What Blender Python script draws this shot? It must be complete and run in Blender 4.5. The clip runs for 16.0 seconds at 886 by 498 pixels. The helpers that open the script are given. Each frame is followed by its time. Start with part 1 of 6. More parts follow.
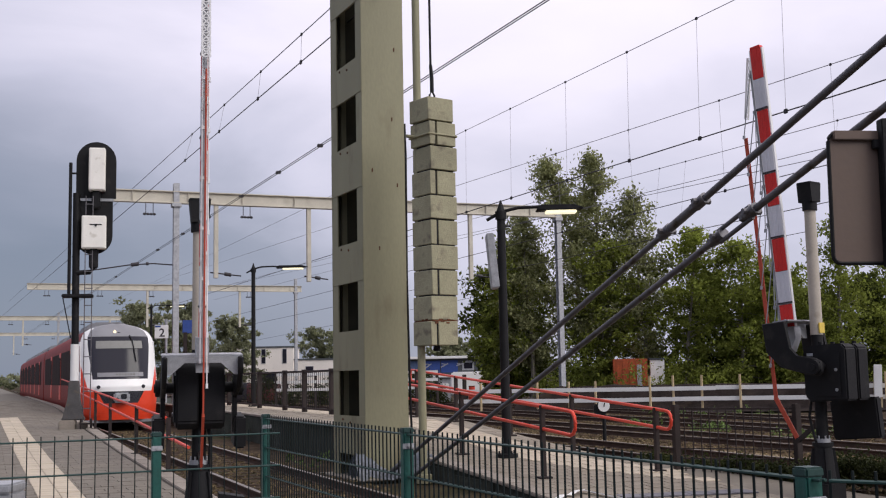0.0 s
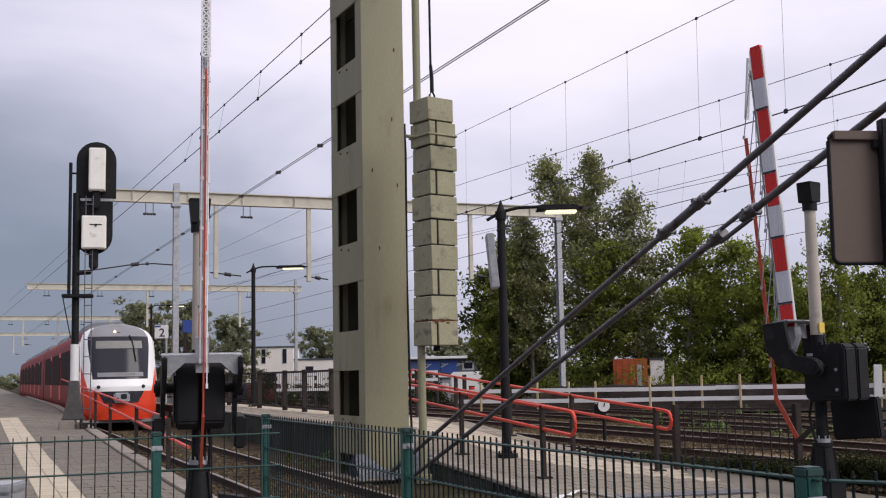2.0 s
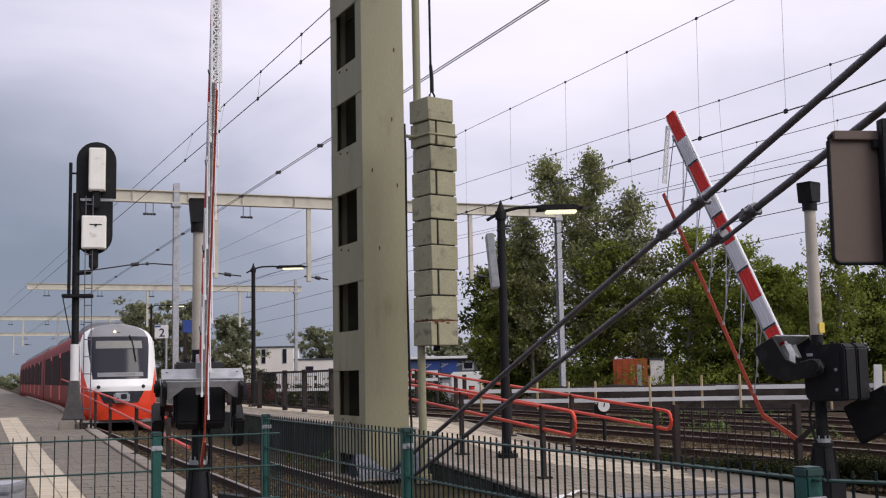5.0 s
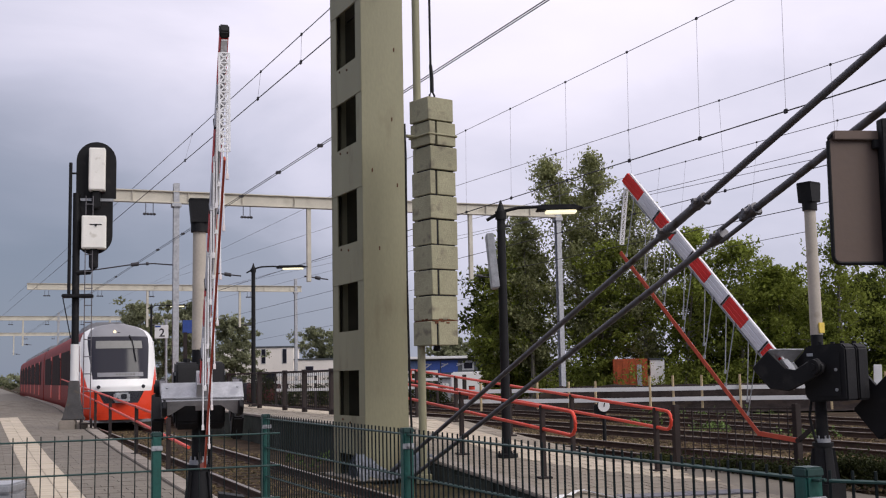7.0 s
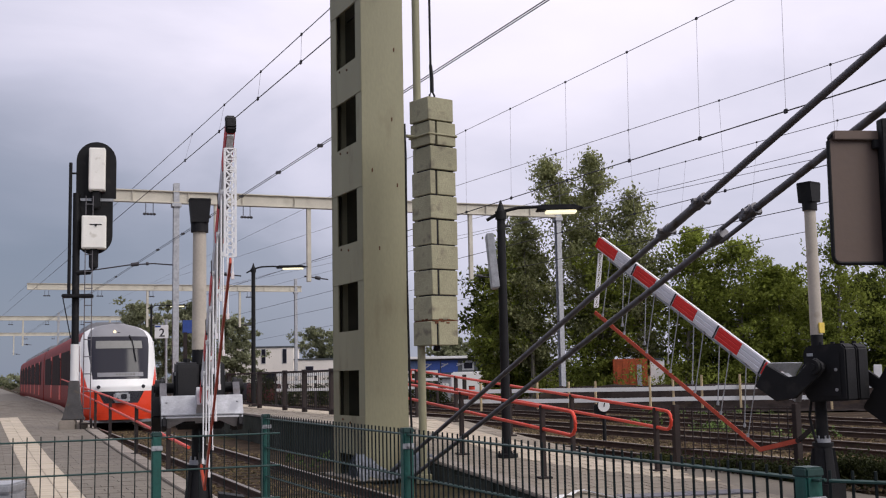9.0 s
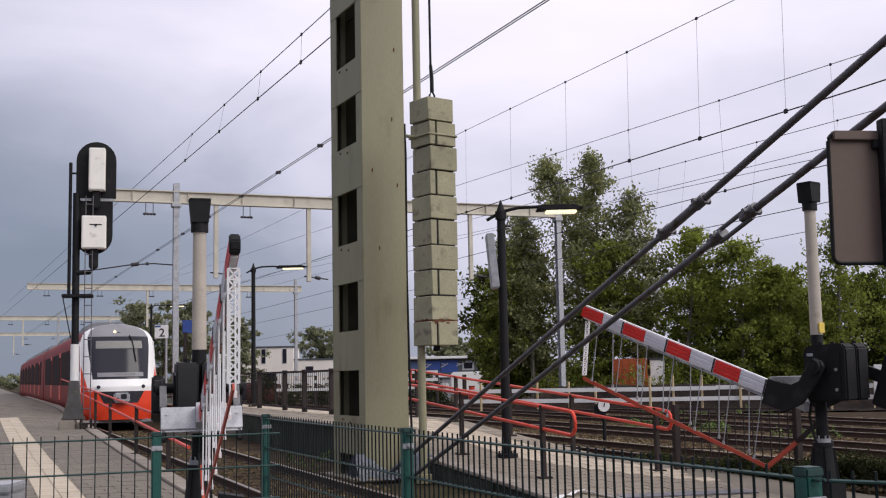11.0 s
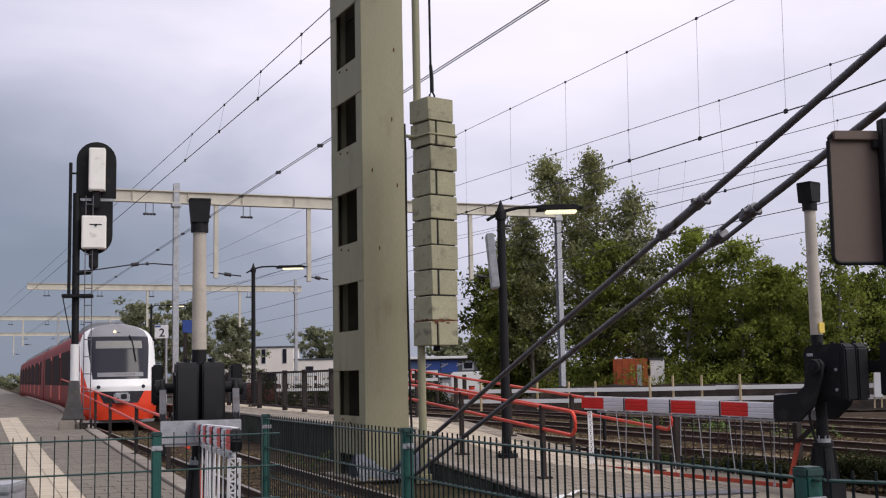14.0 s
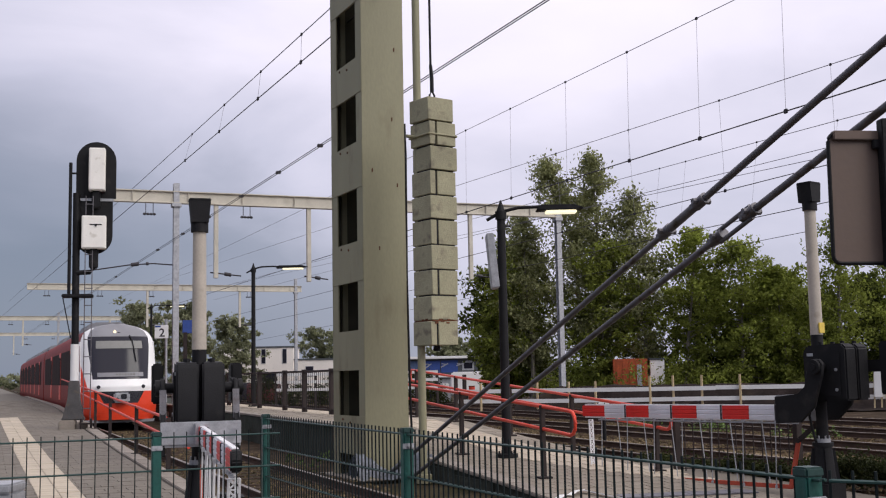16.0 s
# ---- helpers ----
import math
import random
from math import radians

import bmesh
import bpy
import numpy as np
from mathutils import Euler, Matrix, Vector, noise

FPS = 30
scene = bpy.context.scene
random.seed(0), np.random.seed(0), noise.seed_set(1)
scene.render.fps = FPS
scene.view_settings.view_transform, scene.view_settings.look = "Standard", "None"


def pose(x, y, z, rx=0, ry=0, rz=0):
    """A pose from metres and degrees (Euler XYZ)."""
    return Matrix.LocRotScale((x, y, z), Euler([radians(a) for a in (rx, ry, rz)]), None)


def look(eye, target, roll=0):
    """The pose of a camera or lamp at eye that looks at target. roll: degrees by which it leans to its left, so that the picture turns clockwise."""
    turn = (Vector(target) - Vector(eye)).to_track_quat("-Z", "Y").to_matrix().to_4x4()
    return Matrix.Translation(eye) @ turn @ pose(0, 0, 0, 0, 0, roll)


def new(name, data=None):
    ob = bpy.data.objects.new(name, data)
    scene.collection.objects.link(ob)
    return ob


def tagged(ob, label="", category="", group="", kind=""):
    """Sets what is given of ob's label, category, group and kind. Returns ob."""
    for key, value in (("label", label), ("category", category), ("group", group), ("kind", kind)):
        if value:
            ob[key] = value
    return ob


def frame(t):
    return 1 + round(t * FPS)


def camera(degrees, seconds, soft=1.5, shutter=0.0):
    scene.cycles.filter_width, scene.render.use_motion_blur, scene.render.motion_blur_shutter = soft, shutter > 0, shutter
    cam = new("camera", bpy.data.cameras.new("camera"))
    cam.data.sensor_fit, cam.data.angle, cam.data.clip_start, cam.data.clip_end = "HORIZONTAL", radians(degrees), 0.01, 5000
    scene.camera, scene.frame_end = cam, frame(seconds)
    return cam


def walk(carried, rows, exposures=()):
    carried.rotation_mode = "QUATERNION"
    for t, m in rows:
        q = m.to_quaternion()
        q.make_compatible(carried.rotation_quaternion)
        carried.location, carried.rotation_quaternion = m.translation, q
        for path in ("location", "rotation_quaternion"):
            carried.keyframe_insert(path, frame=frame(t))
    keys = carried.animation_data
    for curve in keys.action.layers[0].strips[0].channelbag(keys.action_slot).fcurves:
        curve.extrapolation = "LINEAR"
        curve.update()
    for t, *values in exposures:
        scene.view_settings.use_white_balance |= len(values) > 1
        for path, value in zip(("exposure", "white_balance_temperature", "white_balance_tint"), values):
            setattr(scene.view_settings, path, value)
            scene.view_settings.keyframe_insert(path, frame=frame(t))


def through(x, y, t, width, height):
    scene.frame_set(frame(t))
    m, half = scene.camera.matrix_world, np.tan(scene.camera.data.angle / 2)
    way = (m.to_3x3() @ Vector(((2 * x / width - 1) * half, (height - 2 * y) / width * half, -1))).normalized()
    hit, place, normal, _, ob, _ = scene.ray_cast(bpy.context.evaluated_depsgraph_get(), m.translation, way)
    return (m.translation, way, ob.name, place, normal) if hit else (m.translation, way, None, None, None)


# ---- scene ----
cam = camera(42.8, 16.0, soft=1.15)
EYE = Vector((0.0, 0.0, 1.65))
VIEW = look(EYE, EYE + Vector((0.37272, 0.92138, 0.11018)) * 10, roll=-1.146)
walk(cam, [(0.0, VIEW), (16.0, VIEW)], exposures=[(0.0, 0.0), (16.0, 0.0)])

# ---- world and light: an overcast sky, brighter high up on one side ----
world = bpy.data.worlds.new("overcast_sky")
scene.world = world
world.use_nodes = True
wn, wl = world.node_tree.nodes, world.node_tree.links
wn.clear()
w_out = wn.new("ShaderNodeOutputWorld")
w_bg = wn.new("ShaderNodeBackground")
w_bg.inputs["Strength"].default_value = 1.15
w_sky = wn.new("ShaderNodeTexSky")
w_sky.sky_type, w_sky.sun_disc = "NISHITA", False
w_sky.sun_elevation, w_sky.sun_rotation = radians(38), radians(147)
w_coord = wn.new("ShaderNodeTexCoord")
# soft cloud banks
w_map = wn.new("ShaderNodeMapping")
w_map.inputs["Scale"].default_value = (1.6, 1.6, 4.2)
w_noise = wn.new("ShaderNodeTexNoise")
w_noise.inputs["Scale"].default_value = 1.5
w_noise.inputs["Detail"].default_value = 6.0
w_noise.inputs["Roughness"].default_value = 0.5
w_noise.inputs["Distortion"].default_value = 0.4
# thinner cloud towards the bright side of the sky
w_dot = wn.new("ShaderNodeVectorMath")
w_dot.operation = "DOT_PRODUCT"
w_dot.inputs[1].default_value = (0.50, -0.02, 1.0)
w_mul = wn.new("ShaderNodeMath")
w_mul.operation = "MULTIPLY_ADD"
w_mul.inputs[1].default_value = 0.40
w_mul.inputs[2].default_value = -0.035
w_add = wn.new("ShaderNodeMath")
w_add.operation = "ADD"
w_east = wn.new("ShaderNodeSeparateXYZ")
w_thick = wn.new("ShaderNodeMapRange")
w_thick.inputs["From Min"].default_value, w_thick.inputs["From Max"].default_value = 0.46, 0.70
w_thick.inputs["To Min"].default_value, w_thick.inputs["To Max"].default_value = 0.0, 0.15
w_sub = wn.new("ShaderNodeMath")
w_sub.operation = "SUBTRACT"
w_ramp = wn.new("ShaderNodeValToRGB")
cr = w_ramp.color_ramp
cr.elements[0].position, cr.elements[0].color = 0.22, (0.20, 0.23, 0.31, 1)
cr.elements[1].position, cr.elements[1].color = 0.77, (1.0, 0.95, 1.02, 1)
for position, colour in ((0.34, (0.31, 0.328, 0.42, 1)), (0.45, (0.565, 0.558, 0.685, 1)), (0.59, (0.85, 0.80, 0.935, 1))):
    cr.elements.new(position).color = colour
w_scale = wn.new("ShaderNodeVectorMath")
w_scale.operation = "SCALE"
w_scale.inputs["Scale"].default_value = 0.10
w_mix = wn.new("ShaderNodeMix")
w_mix.data_type = "RGBA"
w_mix.inputs["Factor"].default_value = 0.93
wl.new(w_coord.outputs["Generated"], w_map.inputs["Vector"])
wl.new(w_map.outputs["Vector"], w_noise.inputs["Vector"])
wl.new(w_coord.outputs["Generated"], w_dot.inputs[0])
wl.new(w_noise.outputs["Fac"], w_mul.inputs[0])
wl.new(w_dot.outputs["Value"], w_add.inputs[0])
wl.new(w_mul.outputs["Value"], w_add.inputs[1])
wl.new(w_coord.outputs["Generated"], w_east.inputs["Vector"])
wl.new(w_east.outputs["X"], w_thick.inputs["Value"])
wl.new(w_add.outputs["Value"], w_sub.inputs[0])
wl.new(w_thick.outputs["Result"], w_sub.inputs[1])
wl.new(w_sub.outputs["Value"], w_ramp.inputs["Fac"])
wl.new(w_sky.outputs["Color"], w_scale.inputs[0])
wl.new(w_scale.outputs["Vector"], w_mix.inputs["A"])
wl.new(w_ramp.outputs["Color"], w_mix.inputs["B"])
wl.new(w_mix.outputs["Result"], w_bg.inputs["Color"])
wl.new(w_bg.outputs["Background"], w_out.inputs["Surface"])

sun_data = bpy.data.lights.new("sun", "SUN")
sun_data.energy, sun_data.angle, sun_data.color = 1.5, radians(35), (1.0, 0.95, 0.88)
sun = new("sun", sun_data)
sun.matrix_world = look((0, 0, 30), (-0.42 * 30, 0.66 * 30, 30 - 0.62 * 30))


# ---- materials ----
def mat(name, base, rough=0.6, metal=0.0, vary=0.15, scale=8.0, fine=60.0, bump=0.15, stain=None, stain_amount=0.0, stain_scale=2.0,
        glow=0.0, shine=0.5, random_tint=0.0, island_tint=0.0, stretch=(1, 1, 1)):
    """A surface with grain at two scales, a shaped stain of another colour, and fine relief."""
    m = bpy.data.materials.new(name)
    m.use_nodes = True
    n, l = m.node_tree.nodes, m.node_tree.links
    b = n["Principled BSDF"]
    b.inputs["Roughness"].default_value, b.inputs["Metallic"].default_value, b.inputs["Specular IOR Level"].default_value = rough, metal, shine
    co = n.new("ShaderNodeTexCoord")
    mp = n.new("ShaderNodeMapping")
    mp.inputs["Scale"].default_value = stretch
    l.new(co.outputs["Object"], mp.inputs["Vector"])

    def noise_tex(s, detail=5.0):
        t = n.new("ShaderNodeTexNoise")
        t.inputs["Scale"].default_value, t.inputs["Detail"].default_value = s, detail
        l.new(mp.outputs["Vector"], t.inputs["Vector"])
        return t.outputs["Fac"]

    def blend(fac, a, c, mode="MIX"):
        x = n.new("ShaderNodeMix")
        x.data_type, x.blend_type = "RGBA", mode
        for value, socket in ((fac, "Factor"), (a, "A"), (c, "B")):
            if isinstance(value, (tuple, float, int)):
                x.inputs[socket].default_value = (*value, 1)[:4] if isinstance(value, tuple) else value
            else:
                l.new(value, x.inputs[socket])
        return x.outputs["Result"]

    def ramp(fac, lo, hi, a=0.0, c=1.0):
        r = n.new("ShaderNodeMapRange")
        r.inputs["From Min"].default_value, r.inputs["From Max"].default_value = lo, hi
        r.inputs["To Min"].default_value, r.inputs["To Max"].default_value = a, c
        l.new(fac, r.inputs["Value"])
        return r.outputs["Result"]

    big, small = noise_tex(scale), noise_tex(fine, 3.0)
    lo, hi = tuple(c * (1 - vary) for c in base), tuple(min(1.0, c * (1 + vary)) for c in base)
    colour = blend(ramp(big, 0.3, 0.7), lo, hi)
    g = n.new("ShaderNodeMapRange")
    g.inputs["From Min"].default_value, g.inputs["From Max"].default_value = 0.3, 0.7
    g.inputs["To Min"].default_value, g.inputs["To Max"].default_value = 1 - vary, 1 + vary * 0.6
    l.new(small, g.inputs["Value"])
    sc = n.new("ShaderNodeVectorMath")
    sc.operation = "SCALE"
    l.new(colour, sc.inputs[0])
    l.new(g.outputs["Result"], sc.inputs["Scale"])
    colour = sc.outputs["Vector"]
    if stain:
        colour = blend(ramp(noise_tex(stain_scale, 8.0), 0.62 - stain_amount * 0.3, 0.72, 0.0, 0.9), colour, stain)
    if random_tint or island_tint:
        src = n.new("ShaderNodeObjectInfo").outputs["Random"] if random_tint else n.new("ShaderNodeNewGeometry").outputs["Random Per Island"]
        amount = random_tint or island_tint
        s2 = n.new("ShaderNodeVectorMath")
        s2.operation = "SCALE"
        l.new(colour, s2.inputs[0])
        l.new(ramp(src, 0.0, 1.0, 1 - amount, 1 + amount), s2.inputs["Scale"])
        colour = s2.outputs["Vector"]
    l.new(colour, b.inputs["Base Color"])
    rr = ramp(small, 0.3, 0.7, max(0.02, rough - 0.08), min(1.0, rough + 0.1))
    l.new(rr, b.inputs["Roughness"])
    if bump:
        bp = n.new("ShaderNodeBump")
        bp.inputs["Strength"].default_value, bp.inputs["Distance"].default_value = bump, 0.02
        l.new(small, bp.inputs["Height"])
        l.new(bp.outputs["Normal"], b.inputs["Normal"])
    if glow:
        b.inputs["Emission Color"].default_value = (*base, 1)
        b.inputs["Emission Strength"].default_value = glow
    return m


M = {
    "gravel": mat("gravel_ground", (0.052, 0.036, 0.024), 1.0, 0, 0.4, 1.3, 30, 0.6, (0.05, 0.065, 0.022), 0.35, 0.25, shine=0.08),
    "ballast": mat("rusty_ballast", (0.078, 0.051, 0.029), 1.0, 0, 0.35, 3, 25, 0.8, (0.06, 0.038, 0.024), 0.3, 1.0, shine=0.1),
    "stone": mat("khaki_ballast_stone", (0.108, 0.082, 0.046), 1.0, 0, 0.3, 3, 25, 0.5, shine=0.1, island_tint=0.6),
    "pale_stone": mat("pale_khaki_gravel", (0.27, 0.215, 0.14), 1.0, 0, 0.25, 3, 25, 0.4, shine=0.1, island_tint=0.4),
    "bank_brown": mat("dark_brown_bank", (0.026, 0.020, 0.019), 1.0, 0, 0.4, 1.5, 14, 0.7, (0.05, 0.036, 0.026), 0.2, 1.1, shine=0.08),
    "sleeper": mat("weathered_sleeper", (0.066, 0.045, 0.032), 0.95, 0, 0.3, 4, 40, 0.5, shine=0.1, random_tint=0.25),
    "rail": mat("rusty_rail", (0.07, 0.038, 0.025), 0.8, 0.0, 0.25, 6, 60, 0.3),
    "rail_top": mat("worn_steel", (0.22, 0.19, 0.17), 0.5, 0.6, 0.15, 4, 60, 0.1),
    "paving": mat("concrete_paving", (0.178, 0.155, 0.127), 0.9, 0, 0.12, 1.2, 50, 0.3, (0.22, 0.20, 0.17), 0.15, 0.6, random_tint=0.05),
    "paving_joint": mat("paving_bed", (0.15, 0.135, 0.115), 0.95, 0, 0.2, 2, 40, 0.3, island_tint=0.1),
    "paving_rest": mat("concrete_paving_rest", (0.178, 0.155, 0.127), 0.9, 0, 0.12, 1.2, 50, 0.3, (0.22, 0.20, 0.17), 0.15, 0.6, island_tint=0.05),
    "paving_pale": mat("pale_concrete_paving", (0.262, 0.226, 0.180), 0.9, 0, 0.14, 1.2, 50, 0.3, (0.20, 0.17, 0.13), 0.15, 0.8, random_tint=0.07),
    "paving_pale_rest": mat("pale_concrete_paving_rest", (0.262, 0.226, 0.180), 0.9, 0, 0.14, 1.2, 50, 0.3, (0.20, 0.17, 0.13), 0.15, 0.8, island_tint=0.07),
    "stripe": mat("cream_guide_tile", (0.50, 0.43, 0.335), 0.85, 0, 0.1, 2, 50, 0.2, random_tint=0.07),
    "stripe_rest": mat("cream_guide_tile_rest", (0.50, 0.43, 0.335), 0.85, 0, 0.1, 2, 50, 0.2, island_tint=0.07),
    "wall": mat("platform_wall_concrete", (0.055, 0.060, 0.050), 0.95, 0, 0.3, 1.5, 20, 0.3, (0.028, 0.034, 0.022), 0.35, 1.2, shine=0.15),
    "edge": mat("platform_edge_stone", (0.27, 0.235, 0.20), 0.9, 0, 0.15, 2, 40, 0.3, random_tint=0.1),
    "mast_paint": mat("olive_grey_mast_paint", (0.275, 0.262, 0.165), 0.55, 0, 0.07, 1.6, 25, 0.12, (0.20, 0.175, 0.105), 0.16, 2.6, stretch=(1, 1, 0.35)),
    # mast olive darkened to hold the shade behind the openings
    "mast_inner_shade": mat("olive_darkened_for_inner_shade", (0.075, 0.07, 0.045), 0.8, 0, 0.15, 3, 30, 0.1),
    "weight": mat("painted_weight_concrete", (0.335, 0.318, 0.21), 0.75, 0, 0.15, 2.5, 40, 0.4, (0.16, 0.14, 0.10), 0.16, 5.0, random_tint=0.08),
    "rust": mat("rust_streak", (0.13, 0.048, 0.022), 0.9, 0, 0.3, 8, 60, 0.4),
    "portal": mat("cream_portal_paint", (0.57, 0.535, 0.455), 0.6, 0, 0.1, 1.5, 30, 0.1, (0.40, 0.36, 0.28), 0.05, 1.0),
    "zinc": mat("galvanised_steel", (0.42, 0.43, 0.46), 0.5, 0.45, 0.16, 9, 70, 0.1, (0.30, 0.31, 0.34), 0.15, 5.0),
    "boom_grey": mat("grey_boom_sheeting", (0.70, 0.70, 0.76), 0.5, 0.1, 0.06, 4, 60, 0.05),
    "boom_white": mat("white_boom_sheeting", (0.80, 0.80, 0.82), 0.5, 0, 0.05, 4, 60, 0.05),
    "boom_red": mat("red_boom_sheeting", (0.68, 0.025, 0.02), 0.45, 0, 0.08, 4, 60, 0.05),
    "skirt_red": mat("red_painted_bar", (0.50, 0.075, 0.038), 0.5, 0, 0.1, 5, 60, 0.1),
    "handrail_red": mat("red_handrail_paint", (0.70, 0.060, 0.03), 0.45, 0, 0.1, 3, 60, 0.1),
    "dark_post": mat("dark_brown_post", (0.036, 0.027, 0.026), 0.65, 0, 0.2, 4, 50, 0.15, shine=0.25),
    "black": mat("black_painted_metal", (0.008, 0.008, 0.010), 0.62, 0, 0.2, 6, 60, 0.12, (0.020, 0.019, 0.019), 0.1, 4.0, shine=0.28),
    "rod": mat("dark_grey_steel_rod", (0.15, 0.145, 0.16), 0.5, 0.4, 0.2, 5, 50, 0.2, (0.07, 0.05, 0.04), 0.12, 6.0),
    "beige": mat("beige_post_paint", (0.47, 0.42, 0.36), 0.55, 0, 0.08, 3, 40, 0.1, (0.34, 0.29, 0.23), 0.08, 5.0),
    "yellow": mat("yellow_sticker", (0.75, 0.55, 0.10), 0.6, 0, 0.05),
    "wire": mat("dark_overhead_wire", (0.045, 0.042, 0.05), 0.6, 0.3, 0.1),
    "wire_pale": mat("weathered_copper_wire", (0.17, 0.16, 0.19), 0.6, 0.2, 0.1),
    "dropper": mat("pale_dropper_wire", (0.34, 0.33, 0.37), 0.6, 0.2, 0.1),
    "signal_white": mat("white_signal_box", (0.92, 0.90, 0.85), 0.5, 0, 0.03, 3, 40, 0.04, (0.7, 0.67, 0.6), 0.01, 4.0),
    "white": mat("white_enamel", (0.82, 0.82, 0.82), 0.4, 0, 0.03, 3, 40, 0.03),
    "lamp_glow": mat("lamp_diffuser", (0.95, 0.86, 0.60), 0.4, 0, 0.02, glow=1.0),
    "fence_green": mat("green_fence_coating", (0.012, 0.085, 0.072), 0.45, 0, 0.15, 8, 60, 0.1, (0.02, 0.11, 0.09), 0.1, 5.0),
    "fence_rail": mat("dark_teal_fence_wire", (0.013, 0.048, 0.044), 0.5, 0, 0.15, 8, 60, 0.05),
    "fence_bar": mat("dark_green_fence_wire", (0.013, 0.019, 0.020), 0.7, 0, 0.2, 8, 60, 0.05, shine=0.15),
    "sign_back": mat("brown_grey_sign_back", (0.145, 0.104, 0.085), 0.6, 0.1, 0.07, 1.5, 30, 0.05, (0.16, 0.13, 0.12), 0.1, 3.0),
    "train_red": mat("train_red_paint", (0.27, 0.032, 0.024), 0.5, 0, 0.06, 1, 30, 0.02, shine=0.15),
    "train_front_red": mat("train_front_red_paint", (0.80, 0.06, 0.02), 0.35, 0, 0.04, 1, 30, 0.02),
    "train_white": mat("train_white_paint", (0.86, 0.86, 0.86), 0.35, 0, 0.02, 1, 30, 0.02),
    "train_grey": mat("train_grey_roof", (0.22, 0.22, 0.24), 0.5, 0, 0.1, 1, 30, 0.05),
    "train_dark": mat("train_dark_panel", (0.022, 0.022, 0.03), 0.3, 0, 0.1, 1, 30, 0.02),
    "blind": mat("pale_sun_blind", (0.24, 0.24, 0.23), 0.7, 0, 0.05),
    "headlight": mat("warm_headlight", (1.0, 0.85, 0.6), 0.3, 0, 0.02, glow=0.7),
    "bark": mat("birch_bark", (0.22, 0.20, 0.17), 0.85, 0, 0.3, 2, 20, 0.3, (0.05, 0.045, 0.04), 0.25, 4.0),
    "car_red": mat("dark_red_car_paint", (0.085, 0.012, 0.014), 0.35, 0, 0.06, 1, 30, 0.02),
    "foot_steel": mat("dull_grey_foot_steel", (0.085, 0.082, 0.085), 0.7, 0, 0.25, 3, 40, 0.2, (0.13, 0.10, 0.07), 0.2, 4.0),
    "wood": mat("pale_timber", (0.55, 0.43, 0.26), 0.8, 0, 0.15, 4, 50, 0.2, stretch=(1, 1, 0.2)),
    "barrier_white": mat("white_plastic_board", (0.78, 0.78, 0.78), 0.6, 0, 0.06, 1, 20, 0.05),
    "render": mat("pale_facade_render", (0.80, 0.75, 0.70), 0.85, 0, 0.07, 0.5, 10, 0.1),
    "orange": mat("orange_sheeting", (0.36, 0.07, 0.02), 0.7, 0, 0.25, 1.5, 10, 0.1),
    "blue": mat("blue_printed_panel", (0.03, 0.07, 0.28), 0.5, 0, 0.15, 1, 10, 0.02),
    "blue_grey": mat("blue_grey_panel", (0.07, 0.11, 0.22), 0.5, 0, 0.2, 1, 10, 0.02),
    "shed": mat("dark_grey_shed_panel", (0.07, 0.08, 0.09), 0.6, 0, 0.1, 1, 10, 0.05),
    "weed": mat("green_weed", (0.10, 0.16, 0.03), 0.7, 0, 0.4, 3, 20, 0, island_tint=0.3),
}


def glass_mat(name, tint, rough=0.05, shine=0.5):
    m = bpy.data.materials.new(name)
    m.use_nodes = True
    b = m.node_tree.nodes["Principled BSDF"]
    b.inputs["Base Color"].default_value = (*tint, 1)
    b.inputs["Roughness"].default_value, b.inputs["IOR"].default_value, b.inputs["Specular IOR Level"].default_value = rough, 1.5, shine
    return m


def leaf_mat(name, base, through):
    """Leaves: gloss-free, varied from clump to clump, and lit through from behind."""
    m = mat(name, base, 0.7, 0, 0.42, 0.55, 3, 0, island_tint=0.32, shine=0.25)
    n, l = m.node_tree.nodes, m.node_tree.links
    b, out = n["Principled BSDF"], n["Material Output"]
    tr, mx = n.new("ShaderNodeBsdfTranslucent"), n.new("ShaderNodeMixShader")
    l.new(b.inputs["Base Color"].links[0].from_socket, tr.inputs["Color"])
    mx.inputs["Fac"].default_value = through
    l.new(b.outputs["BSDF"], mx.inputs[1])
    l.new(tr.outputs["BSDF"], mx.inputs[2])
    l.new(mx.outputs["Shader"], out.inputs["Surface"])
    return m


M["foliage"] = leaf_mat("birch_leaf", (0.235, 0.275, 0.055), 0.55)
M["foliage_pale"] = leaf_mat("pale_birch_leaf", (0.30, 0.315, 0.150), 0.55)
# leaf green darkened for the deep shade under and behind the birches
M["foliage_shaded"] = leaf_mat("shade_darkened_leaf", (0.085, 0.105, 0.022), 0.45)
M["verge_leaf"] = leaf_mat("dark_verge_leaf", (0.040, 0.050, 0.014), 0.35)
# distance haze mixed into the leaf colour: paler and greyer green
M["foliage_hazed"] = leaf_mat("haze_paled_leaf", (0.27, 0.285, 0.17), 0.5)
M["side_glass"] = glass_mat("red_tinted_side_glass", (0.034, 0.016, 0.014), 0.6, 0.06)
M["window"] = glass_mat("dark_tinted_glass", (0.018, 0.018, 0.028), 0.10, 0.32)


# ---- builders ----
def thing(name, label, category, at=None, group="", kind=""):
    ob = new(name)
    ob.empty_display_size = 0.1
    ob.matrix_world = at or Matrix()
    return tagged(ob, label, category, group, kind)


def smooth(me, angle=40):
    me.shade_smooth()
    me.set_sharp_from_angle(angle=radians(angle))


